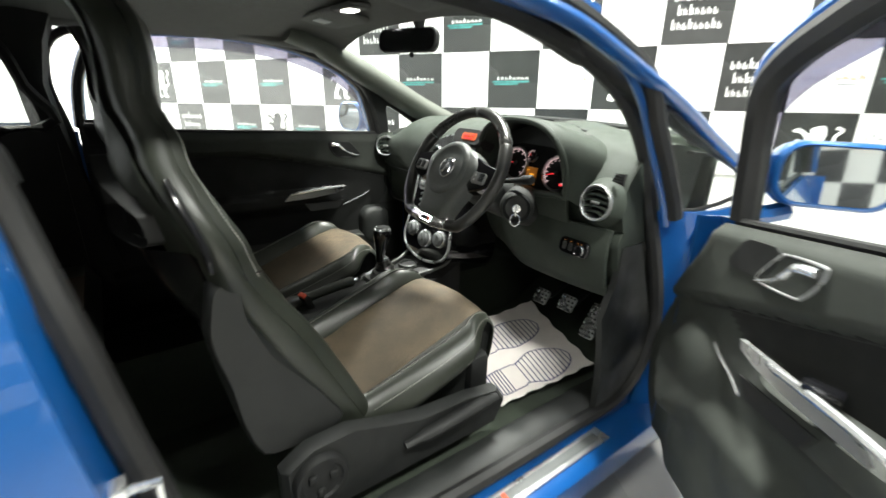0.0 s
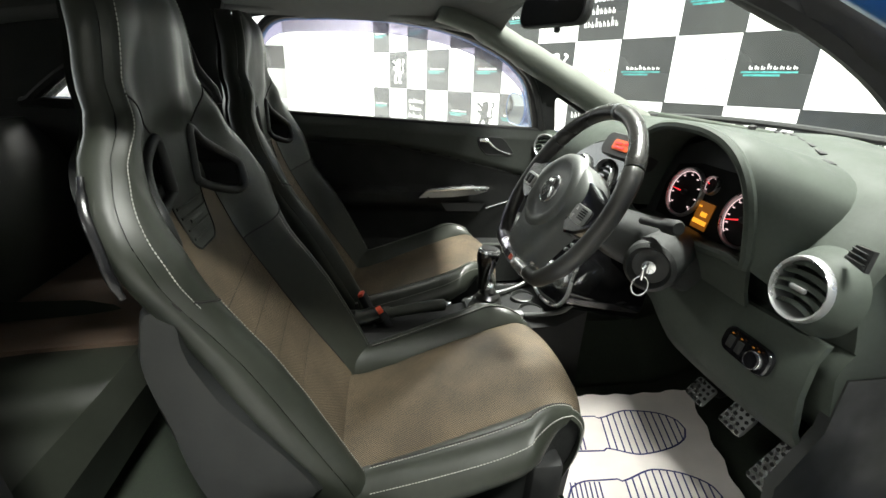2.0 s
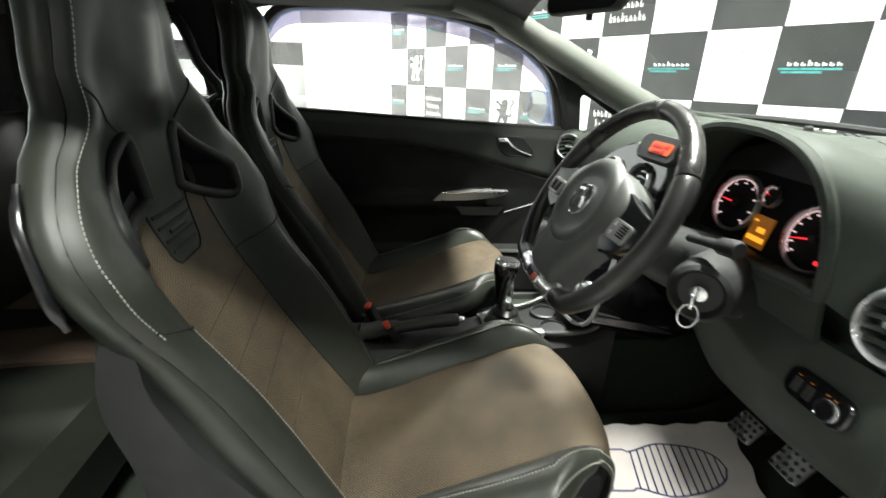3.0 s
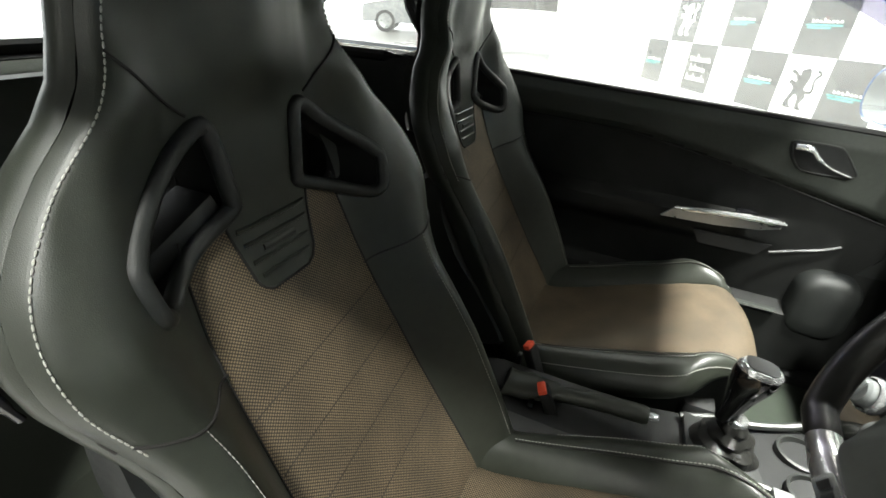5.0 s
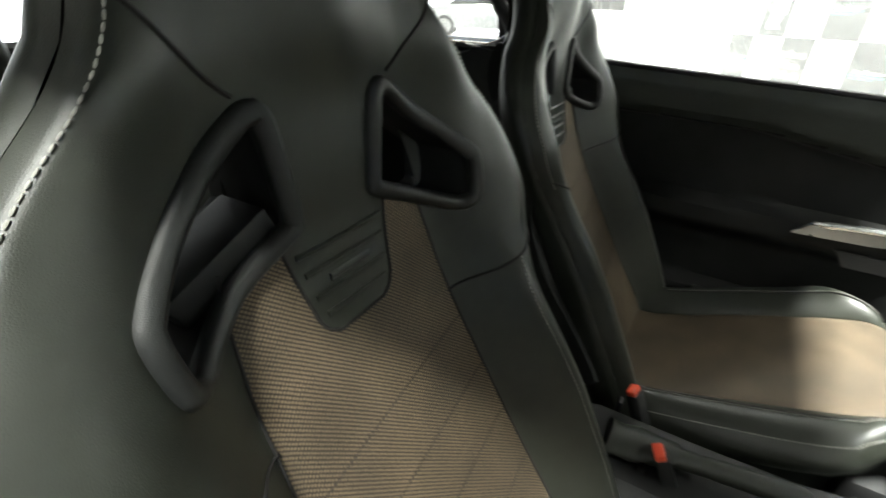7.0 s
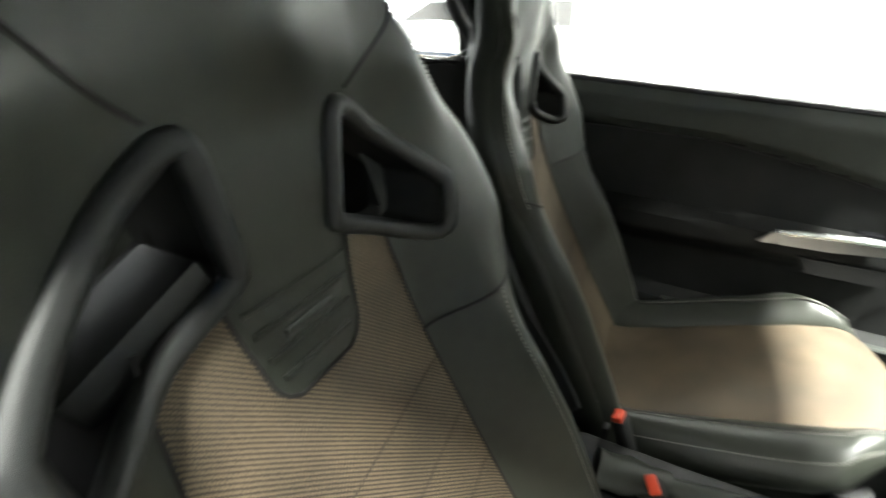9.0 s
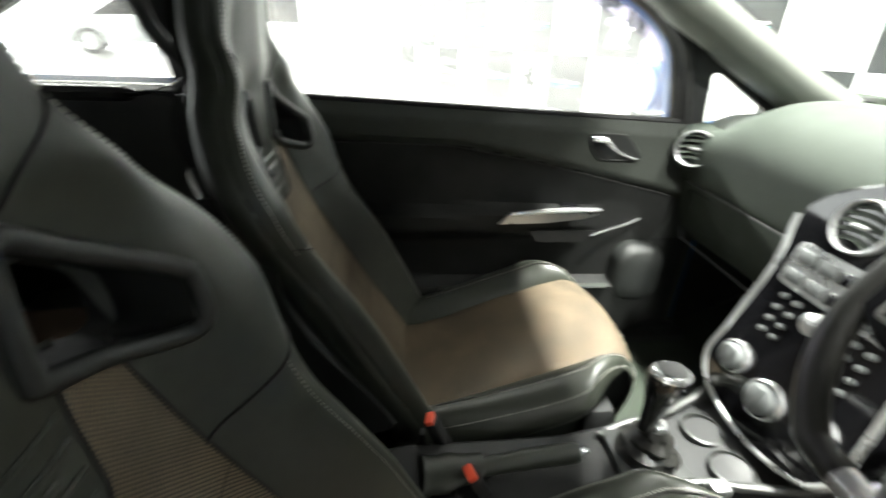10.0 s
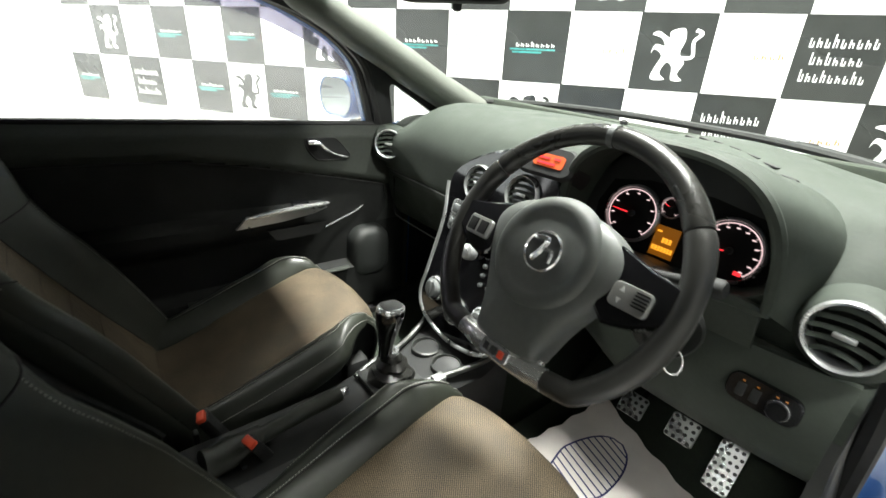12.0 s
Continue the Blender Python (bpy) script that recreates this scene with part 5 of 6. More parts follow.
def dash_point(x, d, z):
    """d runs rearwards from the foot of the windscreen; the driver's lower half stands nearer."""
    far = 0.87 - 0.12 * (x / 0.62) ** 2
    lip = 0.335 + 0.02 * (abs(x) / 0.62) ** 2
    y = far + (lip - far) * d / 0.53
    if x > 0.05:
        y -= 0.03 * ease(0.05, 0.2, x) * ease(0.76, 0.70, z)
    y -= (0.05 if x > 0 else 0.022) * math.exp(-(((abs(x) - 0.61) / 0.085) ** 2 + ((z - 0.83) / 0.07) ** 2))
    z2 = z - 0.012 * (abs(x) / 0.6) ** 2 * ease(0.9, 0.97, z)
    z2 -= 0.06 * ease(0.45, 0.64, -x) * ease(0.86, 0.95, z)   # top falls away beside the door
    if x > 0.05:   # swell of the instrument cowl into the top
        z2 += 0.03 * math.exp(-((x - 0.36) / 0.17) ** 2) * ease(0.93, 0.97, z) * ease(0.12, 0.3, d)
    return Vector((x, y, z2))


bm = B()
prof = smooth_line([(d, z, 0) for d, z in PROFILE], 3)
loft_rows = []
for i in range(53):
    x = -0.672 + 1.344 * i / 52
    loft_rows.append([dash_point(x, p.x, p.y) for p in prof])
sheet(bm, loft_rows)
for e in (loft_rows[0], loft_rows[-1]):
    bm.faces.new([bm.verts.new(p) for p in e])
part("fascia", bm, DASH, dash, "soft moulded fascia", 60)
# glovebox lid seam and catch
bm = B()
tube(bm, [dash_point(-0.62 + 0.42 * i / 12, 0.515, 0.739) + Vector((0, -0.002, 0)) for i in range(13)], 0.003, 6)
part("glovebox_edge", bm, PLASTIC_GREY, dash)
bm = B()
tube(bm, [dash_point(x, 0.5, z) + Vector((0, -0.012, 0)) for x, z in ((-0.60, 0.722), (-0.20, 0.722), (-0.20, 0.61), (-0.24, 0.585), (-0.58, 0.585), (-0.60, 0.61))], 0.003, 6, True)
part("glovebox_seam", bm, PLASTIC_DARK, dash)
bm = B()
box(bm, dash_point(-0.235, 0.512, 0.70) + Vector((0, -0.01, 0)), (0.05, 0.012, 0.014), 0.004)
part("glovebox_catch", bm, CHROME, dash)
# slotted demister along the top
def dash_top(x, y):
    """The place on the top of the fascia over a point of the plan."""
    far = 0.87 - 0.12 * (x / 0.62) ** 2
    lip = 0.335 + 0.02 * (abs(x) / 0.62) ** 2
    d = 0.53 * (far - y) / (far - lip)
    return dash_point(x, d, lerp(PROFILE, d))


for k in range(8):
    x = 0.26 + 0.034 * k
    p = dash_top(x, 0.52 - 0.42 * (x - 0.26))
    bm = B()
    box(bm, (0, 0, 0), (0.026, 0.011, 0.004), 0.0015, Matrix.Translation(p) @ pose(0, 0, 0, -4, 7, -23))
    part("demister_slot", bm, PLASTIC_DARK, dash)
bm = B()
lathe(bm, [(0.011, 0), (0.010, 0.008), (0.004, 0.012)], pose(*(dash_point(0.02, 0.2, 0.985))), 12)
part("light_sensor", bm, PLASTIC_DARK, dash)


def air_vent(c, n, r, slats=5):
    """A round vent with a satin ring and curved slats, facing n."""
    x = Vector((0, 0, 1)).cross(Vector(n)).normalized()
    m = axes(c, x, Vector(n).cross(x))
    bm = B()
    lathe(bm, [(r * 1.0, -0.03), (r * 1.04, 0.0), (r * 1.03, 0.007), (r * 0.98, 0.011), (r * 0.91, 0.009), (r * 0.88, 0.0), (r * 0.87, -0.03)], m, 40, False)
    v = part("air_vent", bm, SATIN, dash, "round air vent with a satin silver ring")
    bm = B()
    lathe(bm, [(r * 0.88, -0.028), (0.002, -0.03)], m, 32)
    part("vent_throat", bm, PLASTIC_DARK, v)
    for k in range(slats):
        y = (-1 + 2 * (k + 0.5) / slats) * r * 0.78
        w = math.sqrt(max(0.0, (r * 0.87) ** 2 - y * y))
        bm = B()
        rows = []
        for i in range(9):
            u = -w + 2 * w * i / 8
            bend = 0.14 * r * (1 - (u / w) ** 2) if w > 0 else 0
            rows.append([m @ Vector((u, y + bend + dy_, h)) for dy_, h in ((0.0035, 0.001), (-0.003, 0.005), (-0.006, -0.014), (0.0, -0.014))])
        loft(bm, rows)
        part("slat", bm, DASH, v)
    bm = B()
    box(bm, (0, 0.0, 0.008), (r * 0.55, r * 0.16, 0.006), 0.002, m)
    part("vent_tab", bm, SATIN, v)
    bm = B()
    lathe(bm, [(r * 1.42, -0.032), (r * 1.3, -0.018), (r * 1.18, -0.008), (r * 1.08, -0.001), (r * 1.0, 0.002)], m, 40, False)
    part("vent_bezel", bm, DASH, v)
    return v


air_vent((0.623, 0.284, 0.828), (-0.05, -1, 0.12), 0.0475)
# small side-window vent at the driver's end
bm = B()
m = axes((0.672, 0.297, 0.90), (1, -0.35, 0), (0.05, 0.1, 1))
plate(bm, [(-0.022, -0.012), (0.022, -0.016), (0.020, 0.013), (-0.012, 0.010)], m, 0.006)
side_vent = part("side_window_vent", bm, PLASTIC_DARK, dash, "small black slatted vent")
for k in range(3):
    bm = B()
    box(bm, (0, -0.008 + 0.007 * k, 0.006), (0.036 - 0.004 * k, 0.002, 0.006), 0.0005, m)
    part("slat", bm, PLASTIC, side_vent)
air_vent((-0.585, 0.330, 0.836), (0.95, -0.9, 0.12), 0.045)

# ---- instrument cowl and dials ----
bm = B()
rings = []
for (y, cz, rx, rz, fl) in ((0.255, 0.865, 0.178, 0.150, 0.04), (0.243, 0.865, 0.184, 0.157, 0.04), (0.256, 0.865, 0.195, 0.166, 0.05), (0.30, 0.86, 0.222, 0.165, 0.075), (0.36, 0.855, 0.245, 0.150, 0.09), (0.45, 0.85, 0.265, 0.135, 0.10)):
    ring = []
    for i in range(33):
        t = math.pi * i / 32
        side = (1 - math.sin(t)) ** 2
        ring.append(Vector((0.352 + rx * math.copysign(abs(math.cos(t)) ** 0.8, math.cos(t)), y + 0.02 * side, cz - fl * side + rz * math.sin(t) ** 0.75 if 0 < i < 32 else cz - fl)))
    rings.append(ring)
inner = [Vector((p.x * 0.96 + 0.352 * 0.04, 0.335, p.z - 0.004)) for p in rings[0]]
loft(bm, [inner, *rings], False, False)
rim_line = [p + Vector((0, 0, 0)) for p in rings[1]]
cowl = part("instrument_cowl", bm, DASH, dash, "hooded instrument cowl", 60)
bm = B()
ends = [(0.352 - 0.13, 0.262, 0.808), *[tuple(p) for p in rim_line[::-1]], (0.352 + 0.150, 0.262, 0.826), (0.352 + 0.08, 0.268, 0.816), (0.352 - 0.04, 0.268, 0.808)]
tube(bm, smooth_line(ends, 2, True), 0.0095, 8, True)
part("cowl_rim", bm, DASH, cowl)
bm = B()
grid = []
for i in range(17):
    x = 0.175 + 0.355 * i / 16
    top = 0.812 + 0.014 * ease(0.36, 0.5, x) + 0.03 * ease(0.49, 0.53, x)
    grid.append([Vector((x, 0.334, top + 0.004)), Vector((x, 0.268, top - 0.004)), Vector((x, 0.272, top - 0.02)), Vector((x, 0.284, 0.775)), Vector((x, 0.296, 0.745))])
sheet(bm, grid, (0, 0.008, 0))
part("cowl_apron", bm, DASH, cowl, "", 60)
PM = axes((0.352, 0.325, 0.863), (1, 0, 0), (0, 0.22, 1))
bm = B()
plate(bm, [(-0.176, -0.05), (0.176, -0.05), (0.176, 0.05), (0.13, 0.11), (0.05, 0.138), (-0.05, 0.138), (-0.13, 0.11), (-0.176, 0.05)], PM, 0.004)
part("dial_surround", bm, PLASTIC, dash, "dark grey surround inside the cowl")
bm = B()
plate(bm, [(-0.14, -0.046), (0.155, -0.046), (0.165, 0.02), (0.14, 0.068), (0.05, 0.082), (-0.06, 0.082), (-0.128, 0.068), (-0.146, 0.02)], PM @ Matrix.Translation((0, 0, 0.0035)), 0.0012)
clus = part("instrument_panel", bm, DIAL_BLACK, dash, "black dial panel lit red and amber")


def dial(cx, cy, r, needle, ticks):
    m = PM @ Matrix.Translation((cx, cy, 0.005))
    bm = B()
    lathe(bm, [(r * 1.12, 0), (r * 1.1, 0.007), (r * 1.03, 0.009), (r * 0.99, 0.004), (r * 0.99, 0)], m, 40, False)
    ob = part("dial", bm, SATIN, clus, "round dial with a silver rim and red needle")
    bm = B()
    pts = [m @ Vector((r * 0.93 * math.cos(t), r * 0.93 * math.sin(t), 0.003)) for t in [radians(225 - 270 * i / 40) for i in range(41)]]
    tube(bm, pts, r * 0.022, 5)
    for i in range(ticks):
        t = radians(225 - 270 * i / (ticks - 1))
        box(bm, (0, 0, 0), (r * 0.11, r * 0.05, 0.001), 0, m @ Matrix.Translation((r * 0.78 * math.cos(t), r * 0.78 * math.sin(t), 0.003)) @ Matrix.Rotation(0, 4, "Z"))
        box(bm, (0, 0, 0), (r * 0.09, r * 0.022, 0.001), 0, m @ Matrix.Translation((r * 0.9 * math.cos(t), r * 0.9 * math.sin(t), 0.003)) @ Matrix.Rotation(t, 4, "Z"))
    part("scale", bm, PALE, ob)
    bm = B()
    t = radians(needle)
    plate(bm, [(0, -r * 0.03), (r * 0.8, -r * 0.012), (r * 0.8, r * 0.012), (0, r * 0.03)], m @ Matrix.Translation((0, 0, 0.005)) @ Matrix.Rotation(t, 4, "Z"), 0.002)
    part("needle", bm, REDLIT, ob)
    bm = B()
    lathe(bm, [(r * 0.13, 0.002), (r * 0.12, 0.010), (r * 0.05, 0.011)], m, 16)
    part("needle_hub", bm, PLASTIC_DARK, ob)


dial(-0.072, 0.017, 0.0475, 178, 9)
dial(0.099, 0.010, 0.0475, 195, 13)
dial(-0.008, 0.047, 0.017, 160, 5)
bm = B()
plate(bm, [(-0.020, -0.040), (0.022, -0.040), (0.022, 0.014), (-0.020, 0.014)], PM @ Matrix.Translation((0, 0, 0.005)), 0.002)
disp = part("trip_display", bm, AMBERDIM, clus, "amber trip display")
bars([(-0.012, 0.004, 0.008, 0.003)] + [(x, -0.010, 0.0045, 0.009) for x in (-0.001, 0.005, 0.011)] + [(-0.015 + 0.0055 * i, -0.026, 0.004, 0.0085) for i in range(7)], PM @ Matrix.Translation((0, 0, 0.0075)), AMBER, "digit_bar", disp)
bars([(0.122, -0.020, 0.010, 0.006)], PM @ Matrix.Translation((0, 0, 0.0075)), REDLIT, "warning_lamp", clus)

# ---- centre stack ----
SM = axes((0.0, 0.20, 0.70), (1, 0.0, 0), (0, 0.24, 1))     # face of the stack, leaning back
bm = B()
ol = smooth_line([(-0.135, 0.17, 0), (-0.125, 0.06, 0), (-0.135, -0.08, 0), (-0.14, -0.15, 0), (-0.10, -0.195, 0), (0.0, -0.215, 0), (0.10, -0.195, 0), (0.14, -0.15, 0), (0.135, -0.08, 0), (0.125, 0.06, 0), (0.17, 0.17, 0), (0.16, 0.235, 0), (0.10, 0.262, 0), (-0.02, 0.245, 0)], 4, True)
plate(bm, [(p.x, p.y) for p in ol], SM @ Matrix.Translation((0, 0, -0.22)), 0.225, 0.006)
stack = part("centre_panel", bm, GLOSS, dash, "gloss black centre panel with silver edging")
bm = B()
edge = [p for p in ol if p.y < 0.15]
half = len(edge) // 2
tube(bm, [SM @ Vector((p.x, p.y, 0.004)) for p in edge], 0.0055, 8)
part("edging", bm, SATIN, stack)
air_vent(tuple(SM @ Vector((-0.038, 0.165, 0.006))), (0, -1, 0.24), 0.04)
air_vent(tuple(SM @ Vector((0.09, 0.175, 0.006))), (0.02, -1, 0.24), 0.04)
# display pod on top
bm = B()
DM = axes((0.125, 0.245, 0.95), (1, 0.06, 0), (0, 0.5, 1))
plate(bm, rounded(0.14, 0.058, 0.022), DM @ Matrix.Translation((0, 0, -0.06)), 0.066, 0.006)
pod = part("display_pod", bm, PLASTIC_DARK, dash, "small hooded display lit orange")
bm = B()
plate(bm, rounded(0.068, 0.025, 0.007), DM @ Matrix.Translation((0.012, 0, 0.006)), 0.002)
scr = part("screen", bm, ORANGE, pod)
bars([(-0.012, 0.004, 0.028, 0.0035), (0.018, 0.005, 0.014, 0.0035), (-0.003, -0.006, 0.04, 0.004)], DM @ Matrix.Translation((0.012, 0, 0.0085)), REDLIT, "digit_bar", scr)
# radio block with keys and knob
bm = B()
plate(bm, rounded(0.21, 0.075, 0.012), SM @ Matrix.Translation((0, 0.075, 0.005)), 0.004, 0.002)
radio = part("radio_panel", bm, SATIN, stack, "silver radio panel with small keys")
for r in range(2):
    for c in range(5):
        bm = B()
        box(bm, (-0.08 + 0.04 * c, 0.092 - 0.035 * r, 0.011), (0.031, 0.02, 0.006), 0.002, SM)
        part("key", bm, PLASTIC_GREY if c != 2 else GLOSS, radio)
bm = B()
lathe(bm, [(0.019, 0.008), (0.018, 0.026), (0.014, 0.029)], SM @ Matrix.Translation((0.0, 0.015, 0)), 28)
part("volume_knob", bm, SATIN, stack)
for r in range(4):
    for sx in (-1, 1):
        for c in range(2):
            bm = B()
            lathe(bm, [(0.0058, 0.004), (0.0052, 0.011), (0.003, 0.012)], SM @ Matrix.Translation((sx * (0.05 + 0.025 * c), 0.022 - 0.022 * r, 0)), 12)
            part("round_key", bm, PLASTIC_GREY, stack)
for x, y, r in ((-0.085, -0.115, 0.027), (0.0, -0.135, 0.03), (0.085, -0.115, 0.027)):
    m = SM @ Matrix.Translation((x, y, 0.004))
    bm = B()
    lathe(bm, [(r * 1.15, 0), (r * 1.12, 0.008), (r, 0.010), (r * 0.97, 0.003)], m, 32, False)
    k = part("heater_dial", bm, CHROME, stack, "heater dial with a chrome ring")
    bm = B()
    lathe(bm, [(r * 0.9, 0.0), (r * 0.86, 0.018), (r * 0.7, 0.022)], m, 28)
    box(bm, (0, 0, 0.02), (r * 0.35, r * 1.5, 0.012), 0.003, m)
    part("grip", bm, PLASTIC_GREY, k)

# ---- switches by the driver's knee ----
LM = axes((0.572, 0.281, 0.688), (1, -0.03, 0), (0, 0.20, 1)) @ Matrix.Scale(0.84, 4)
bm = B()
plate(bm, rounded(0.12, 0.055, 0.02), LM @ Matrix.Translation((0, 0, -0.008)), 0.012, 0.003)
ls = part("light_switch_panel", bm, GLOSS, dash, "gloss black light switch panel")
bm = B()
lathe(bm, [(0.018, 0.003), (0.018, 0.010), (0.0165, 0.0115), (0.0155, 0.010), (0.004, 0.010)], LM @ Matrix.Translation((0.027, -0.006, 0)), 28)
part("light_dial", bm, GLOSS, ls)
bm = B()
lathe(bm, [(0.0185, 0.003), (0.0185, 0.007), (0.0175, 0.008)], LM @ Matrix.Translation((0.027, -0.006, 0)), 28, False)
part("dial_ring", bm, CHROME, ls)
for k in range(2):
    bm = B()
    box(bm, (-0.034 + 0.024 * k, -0.002, 0.006), (0.014, 0.026, 0.006), 0.002, LM)
    part("rocker", bm, PLASTIC_DARK, ls)
for mark in [(-0.034, 0.017, 0.004, 0.002), (-0.01, 0.017, 0.004, 0.002), (0.02, 0.018, 0.004, 0.002), (0.034, 0.018, 0.004, 0.002)]:
    bars([mark], LM @ Matrix.Translation((0, 0, 0.008)), AMBERDIM, "lit_mark", ls)
# lower cover under the column
bm = B()
grid = []
for i in range(15):
    x = 0.20 + 0.46 * i / 14
    grid.append([Vector((x, y + 0.02 * (abs(x - 0.43) / 0.23) ** 2, z + 0.05 * ease(0.36, 0.2, x))) for y, z in ((0.298, 0.752), (0.285, 0.72), (0.285, 0.66), (0.30, 0.59), (0.325, 0.55), (0.37, 0.535), (0.46, 0.54))])
sheet(bm, grid, (0, 0.012, 0))
part("knee_cover", bm, DASH, dash, "", 60)

# ---- steering wheel ----
sw = thing("steering_wheel", (0.34, 0, 0.90), "black leather flat-bottomed steering wheel with satin spoke", "steering wheel")
SW = axes((0.34, 0.0, 0.90), (1, 0, 0), (0, 0.5, 0.866))
RIMN = -0.022


def rim_point(t, r=0.1775):
    x, v = r * math.sin(t), r * math.cos(t)
    flat = -0.150
    if v < flat + 0.012:
        v = flat + 0.012 - 0.25 * (flat + 0.012 - v)
    return SW @ Vector((x, v, RIMN))


def rim_arc(a, b, n):
    return [rim_point(radians(a + (b - a) * i / n)) for i in range(n + 1)]


def rim_r(a):
    a = abs((a + 180) % 360 - 180)
    return 0.0148 + 0.0022 * math.exp(-((a - 62) / 16) ** 2) + 0.001 * math.exp(-((a - 110) / 20) ** 2)


for a, b in ((1.5, 58), (58.8, 155), (205, 301.2), (302, 358.5)):
    bm = B()
    n = int((b - a) / 2.2)
    tube(bm, rim_arc(a, b, n), [rim_r(a + (b - a) * i / n) * (0.93 if i in (0, n) else 1) for i in range(n + 1)], 14)
    part("rim_leather", bm, LEATHER_RIM, sw)
bm = B()
tube(bm, rim_arc(-1.5, 1.5, 4), 0.0152, 14)
part("centre_marker", bm, PLASTIC_GREY, sw, "pale leather band at the top of the rim")
bm = B()
tube(bm, rim_arc(155, 205, 24), [0.0150] * 4 + [0.0160] * 17 + [0.0150] * 4, 12)
lower = part("lower_spoke", bm, SPOKE_SILVER, sw, "satin silver lower spoke")
for sgn in (-1, 1):
    bm = B()
    tube(bm, smooth_line([SW @ Vector((sgn * 0.058, -0.148, RIMN)), SW @ Vector((sgn * 0.056, -0.139, RIMN - 0.002)), SW @ Vector((sgn * 0.054, -0.128, RIMN - 0.006))], 5), [0.012] * 4 + [0.008] * 7, 10, flat=0.7)
    part("strut", bm, SPOKE_SILVER, lower)
bm = B()
plate(bm, rounded(0.05, 0.02, 0.005), SW @ Matrix.Translation((0, -0.147, RIMN + 0.0145)), 0.003, 0.001)
badge = part("badge", bm, CHROME, lower)
bars([(-0.013, 0, 0.008, 0.01), (0.0, 0, 0.008, 0.01)], SW @ Matrix.Translation((0, -0.147, RIMN + 0.018)), PLASTIC_DARK, "badge_mark", badge)
bars([(0.013, 0, 0.008, 0.01)], SW @ Matrix.Translation((0, -0.147, RIMN + 0.018)), RED, "badge_mark", badge)
# airbag pad
pad_line = smooth_line([(-0.104, 0.030, 0), (-0.078, 0.056, 0), (-0.03, 0.070, 0), (0.03, 0.070, 0), (0.078, 0.056, 0), (0.104, 0.030, 0), (0.106, -0.004, 0), (0.084, -0.045, 0), (0.066, -0.085, 0), (0.055, -0.122, 0), (0.047, -0.137, 0), (0.0, -0.143, 0), (-0.047, -0.137, 0), (-0.055, -0.122, 0), (-0.066, -0.085, 0), (-0.084, -0.045, 0), (-0.102, -0.004, 0)], 4, True)
bm = B()
rings = []
for k, h in ((0.97, -0.055), (1.0, -0.03), (0.985, -0.014), (0.93, -0.006), (0.80, -0.002), (0.62, 0.0005)):
    rings.append([SW @ Vector((p.x * k, p.y * k, h)) for p in pad_line])
loft(bm, rings)
pad = part("airbag_pad", bm, PAD, sw, "smooth dark grey airbag pad", 60)
bm = B()
lathe(bm, [(0.080, -0.010), (0.076, 0.001), (0.070, 0.0055), (0.063, 0.0065), (0.057, 0.004), (0.051, 0.0008), (0.032, 0.0008)], SW, 48, False)
part("pad_ring", bm, PAD, pad)
bm = B()
lathe(bm, [(0.0285, 0.0), (0.0285, 0.004), (0.0268, 0.006), (0.0248, 0.004), (0.0248, 0.0015)], SW, 40, False)
em = part("emblem", bm, CHROME, pad, "round chrome emblem")
bm = B()
lathe(bm, [(0.025, 0.001), (0.025, 0.002)], SW, 32)
part("emblem_ground", bm, PLASTIC_GREY, em)
bm = B()
tube(bm, [SW @ p for p in smooth_line([(-0.018, 0.014, 0.004), (0.002, 0.016, 0.005), (0.0, 0.002, 0.005), (-0.010, -0.016, 0.004)], 5)], [0.003] + [0.0045] * 14 + [0.003], 6)
tube(bm, [SW @ p for p in smooth_line([(0.0, 0.004, 0.004), (0.014, 0.002, 0.005), (0.016, -0.012, 0.004)], 5)], 0.0036, 6)
part("emblem_shape", bm, CHROME, em)
# side spokes with switch clusters
for sgn in (-1, 1):
    bm = B()
    poly = [(sgn * x, y) for x, y in ((0.085, 0.048), (0.135, 0.034), (0.170, 0.028), (0.170, -0.016), (0.14, -0.036), (0.105, -0.046), (0.088, -0.032))]
    plate(bm, poly if sgn > 0 else list(reversed(poly)), SW @ Matrix.Translation((0, 0, -0.035)), 0.026, 0.004)
    sp = part("side_spoke", bm, GLOSS, sw, "gloss black spoke with switches")
    bm = B()
    plate(bm, [(x + sgn * 0.126, y - 0.006) for x, y in rounded(0.048, 0.03, 0.007)], SW @ Matrix.Translation((0, 0, -0.0095)), 0.006, 0.002)
    cl = part("switch_pad", bm, SWITCH, sp, "grey switch pad")
    bm = B()
    if sgn > 0:
        for k in range(5):
            box(bm, (0.139, -0.012 + 0.004 * k, -0.0025), (0.016, 0.0022, 0.004), 0.0006, SW)
    else:
        box(bm, (-0.137, -0.006, -0.003), (0.015, 0.02, 0.004), 0.001, SW)
        box(bm, (-0.116, -0.006, -0.003), (0.015, 0.02, 0.004), 0.001, SW)
    part("roller", bm, PLASTIC_DARK, cl)
    if sgn > 0:
        bm = B()
        plate(bm, [(-0.003, -0.003), (0.003, -0.003), (0, 0.004)], SW @ Matrix.Translation((0.115, 0.001, -0.003)), 0.001)
        plate(bm, [(0.003, 0.003), (-0.003, 0.003), (0, -0.004)], SW @ Matrix.Translation((0.115, -0.013, -0.003)), 0.001)
        part("arrow_mark", bm, WHITE, cl)

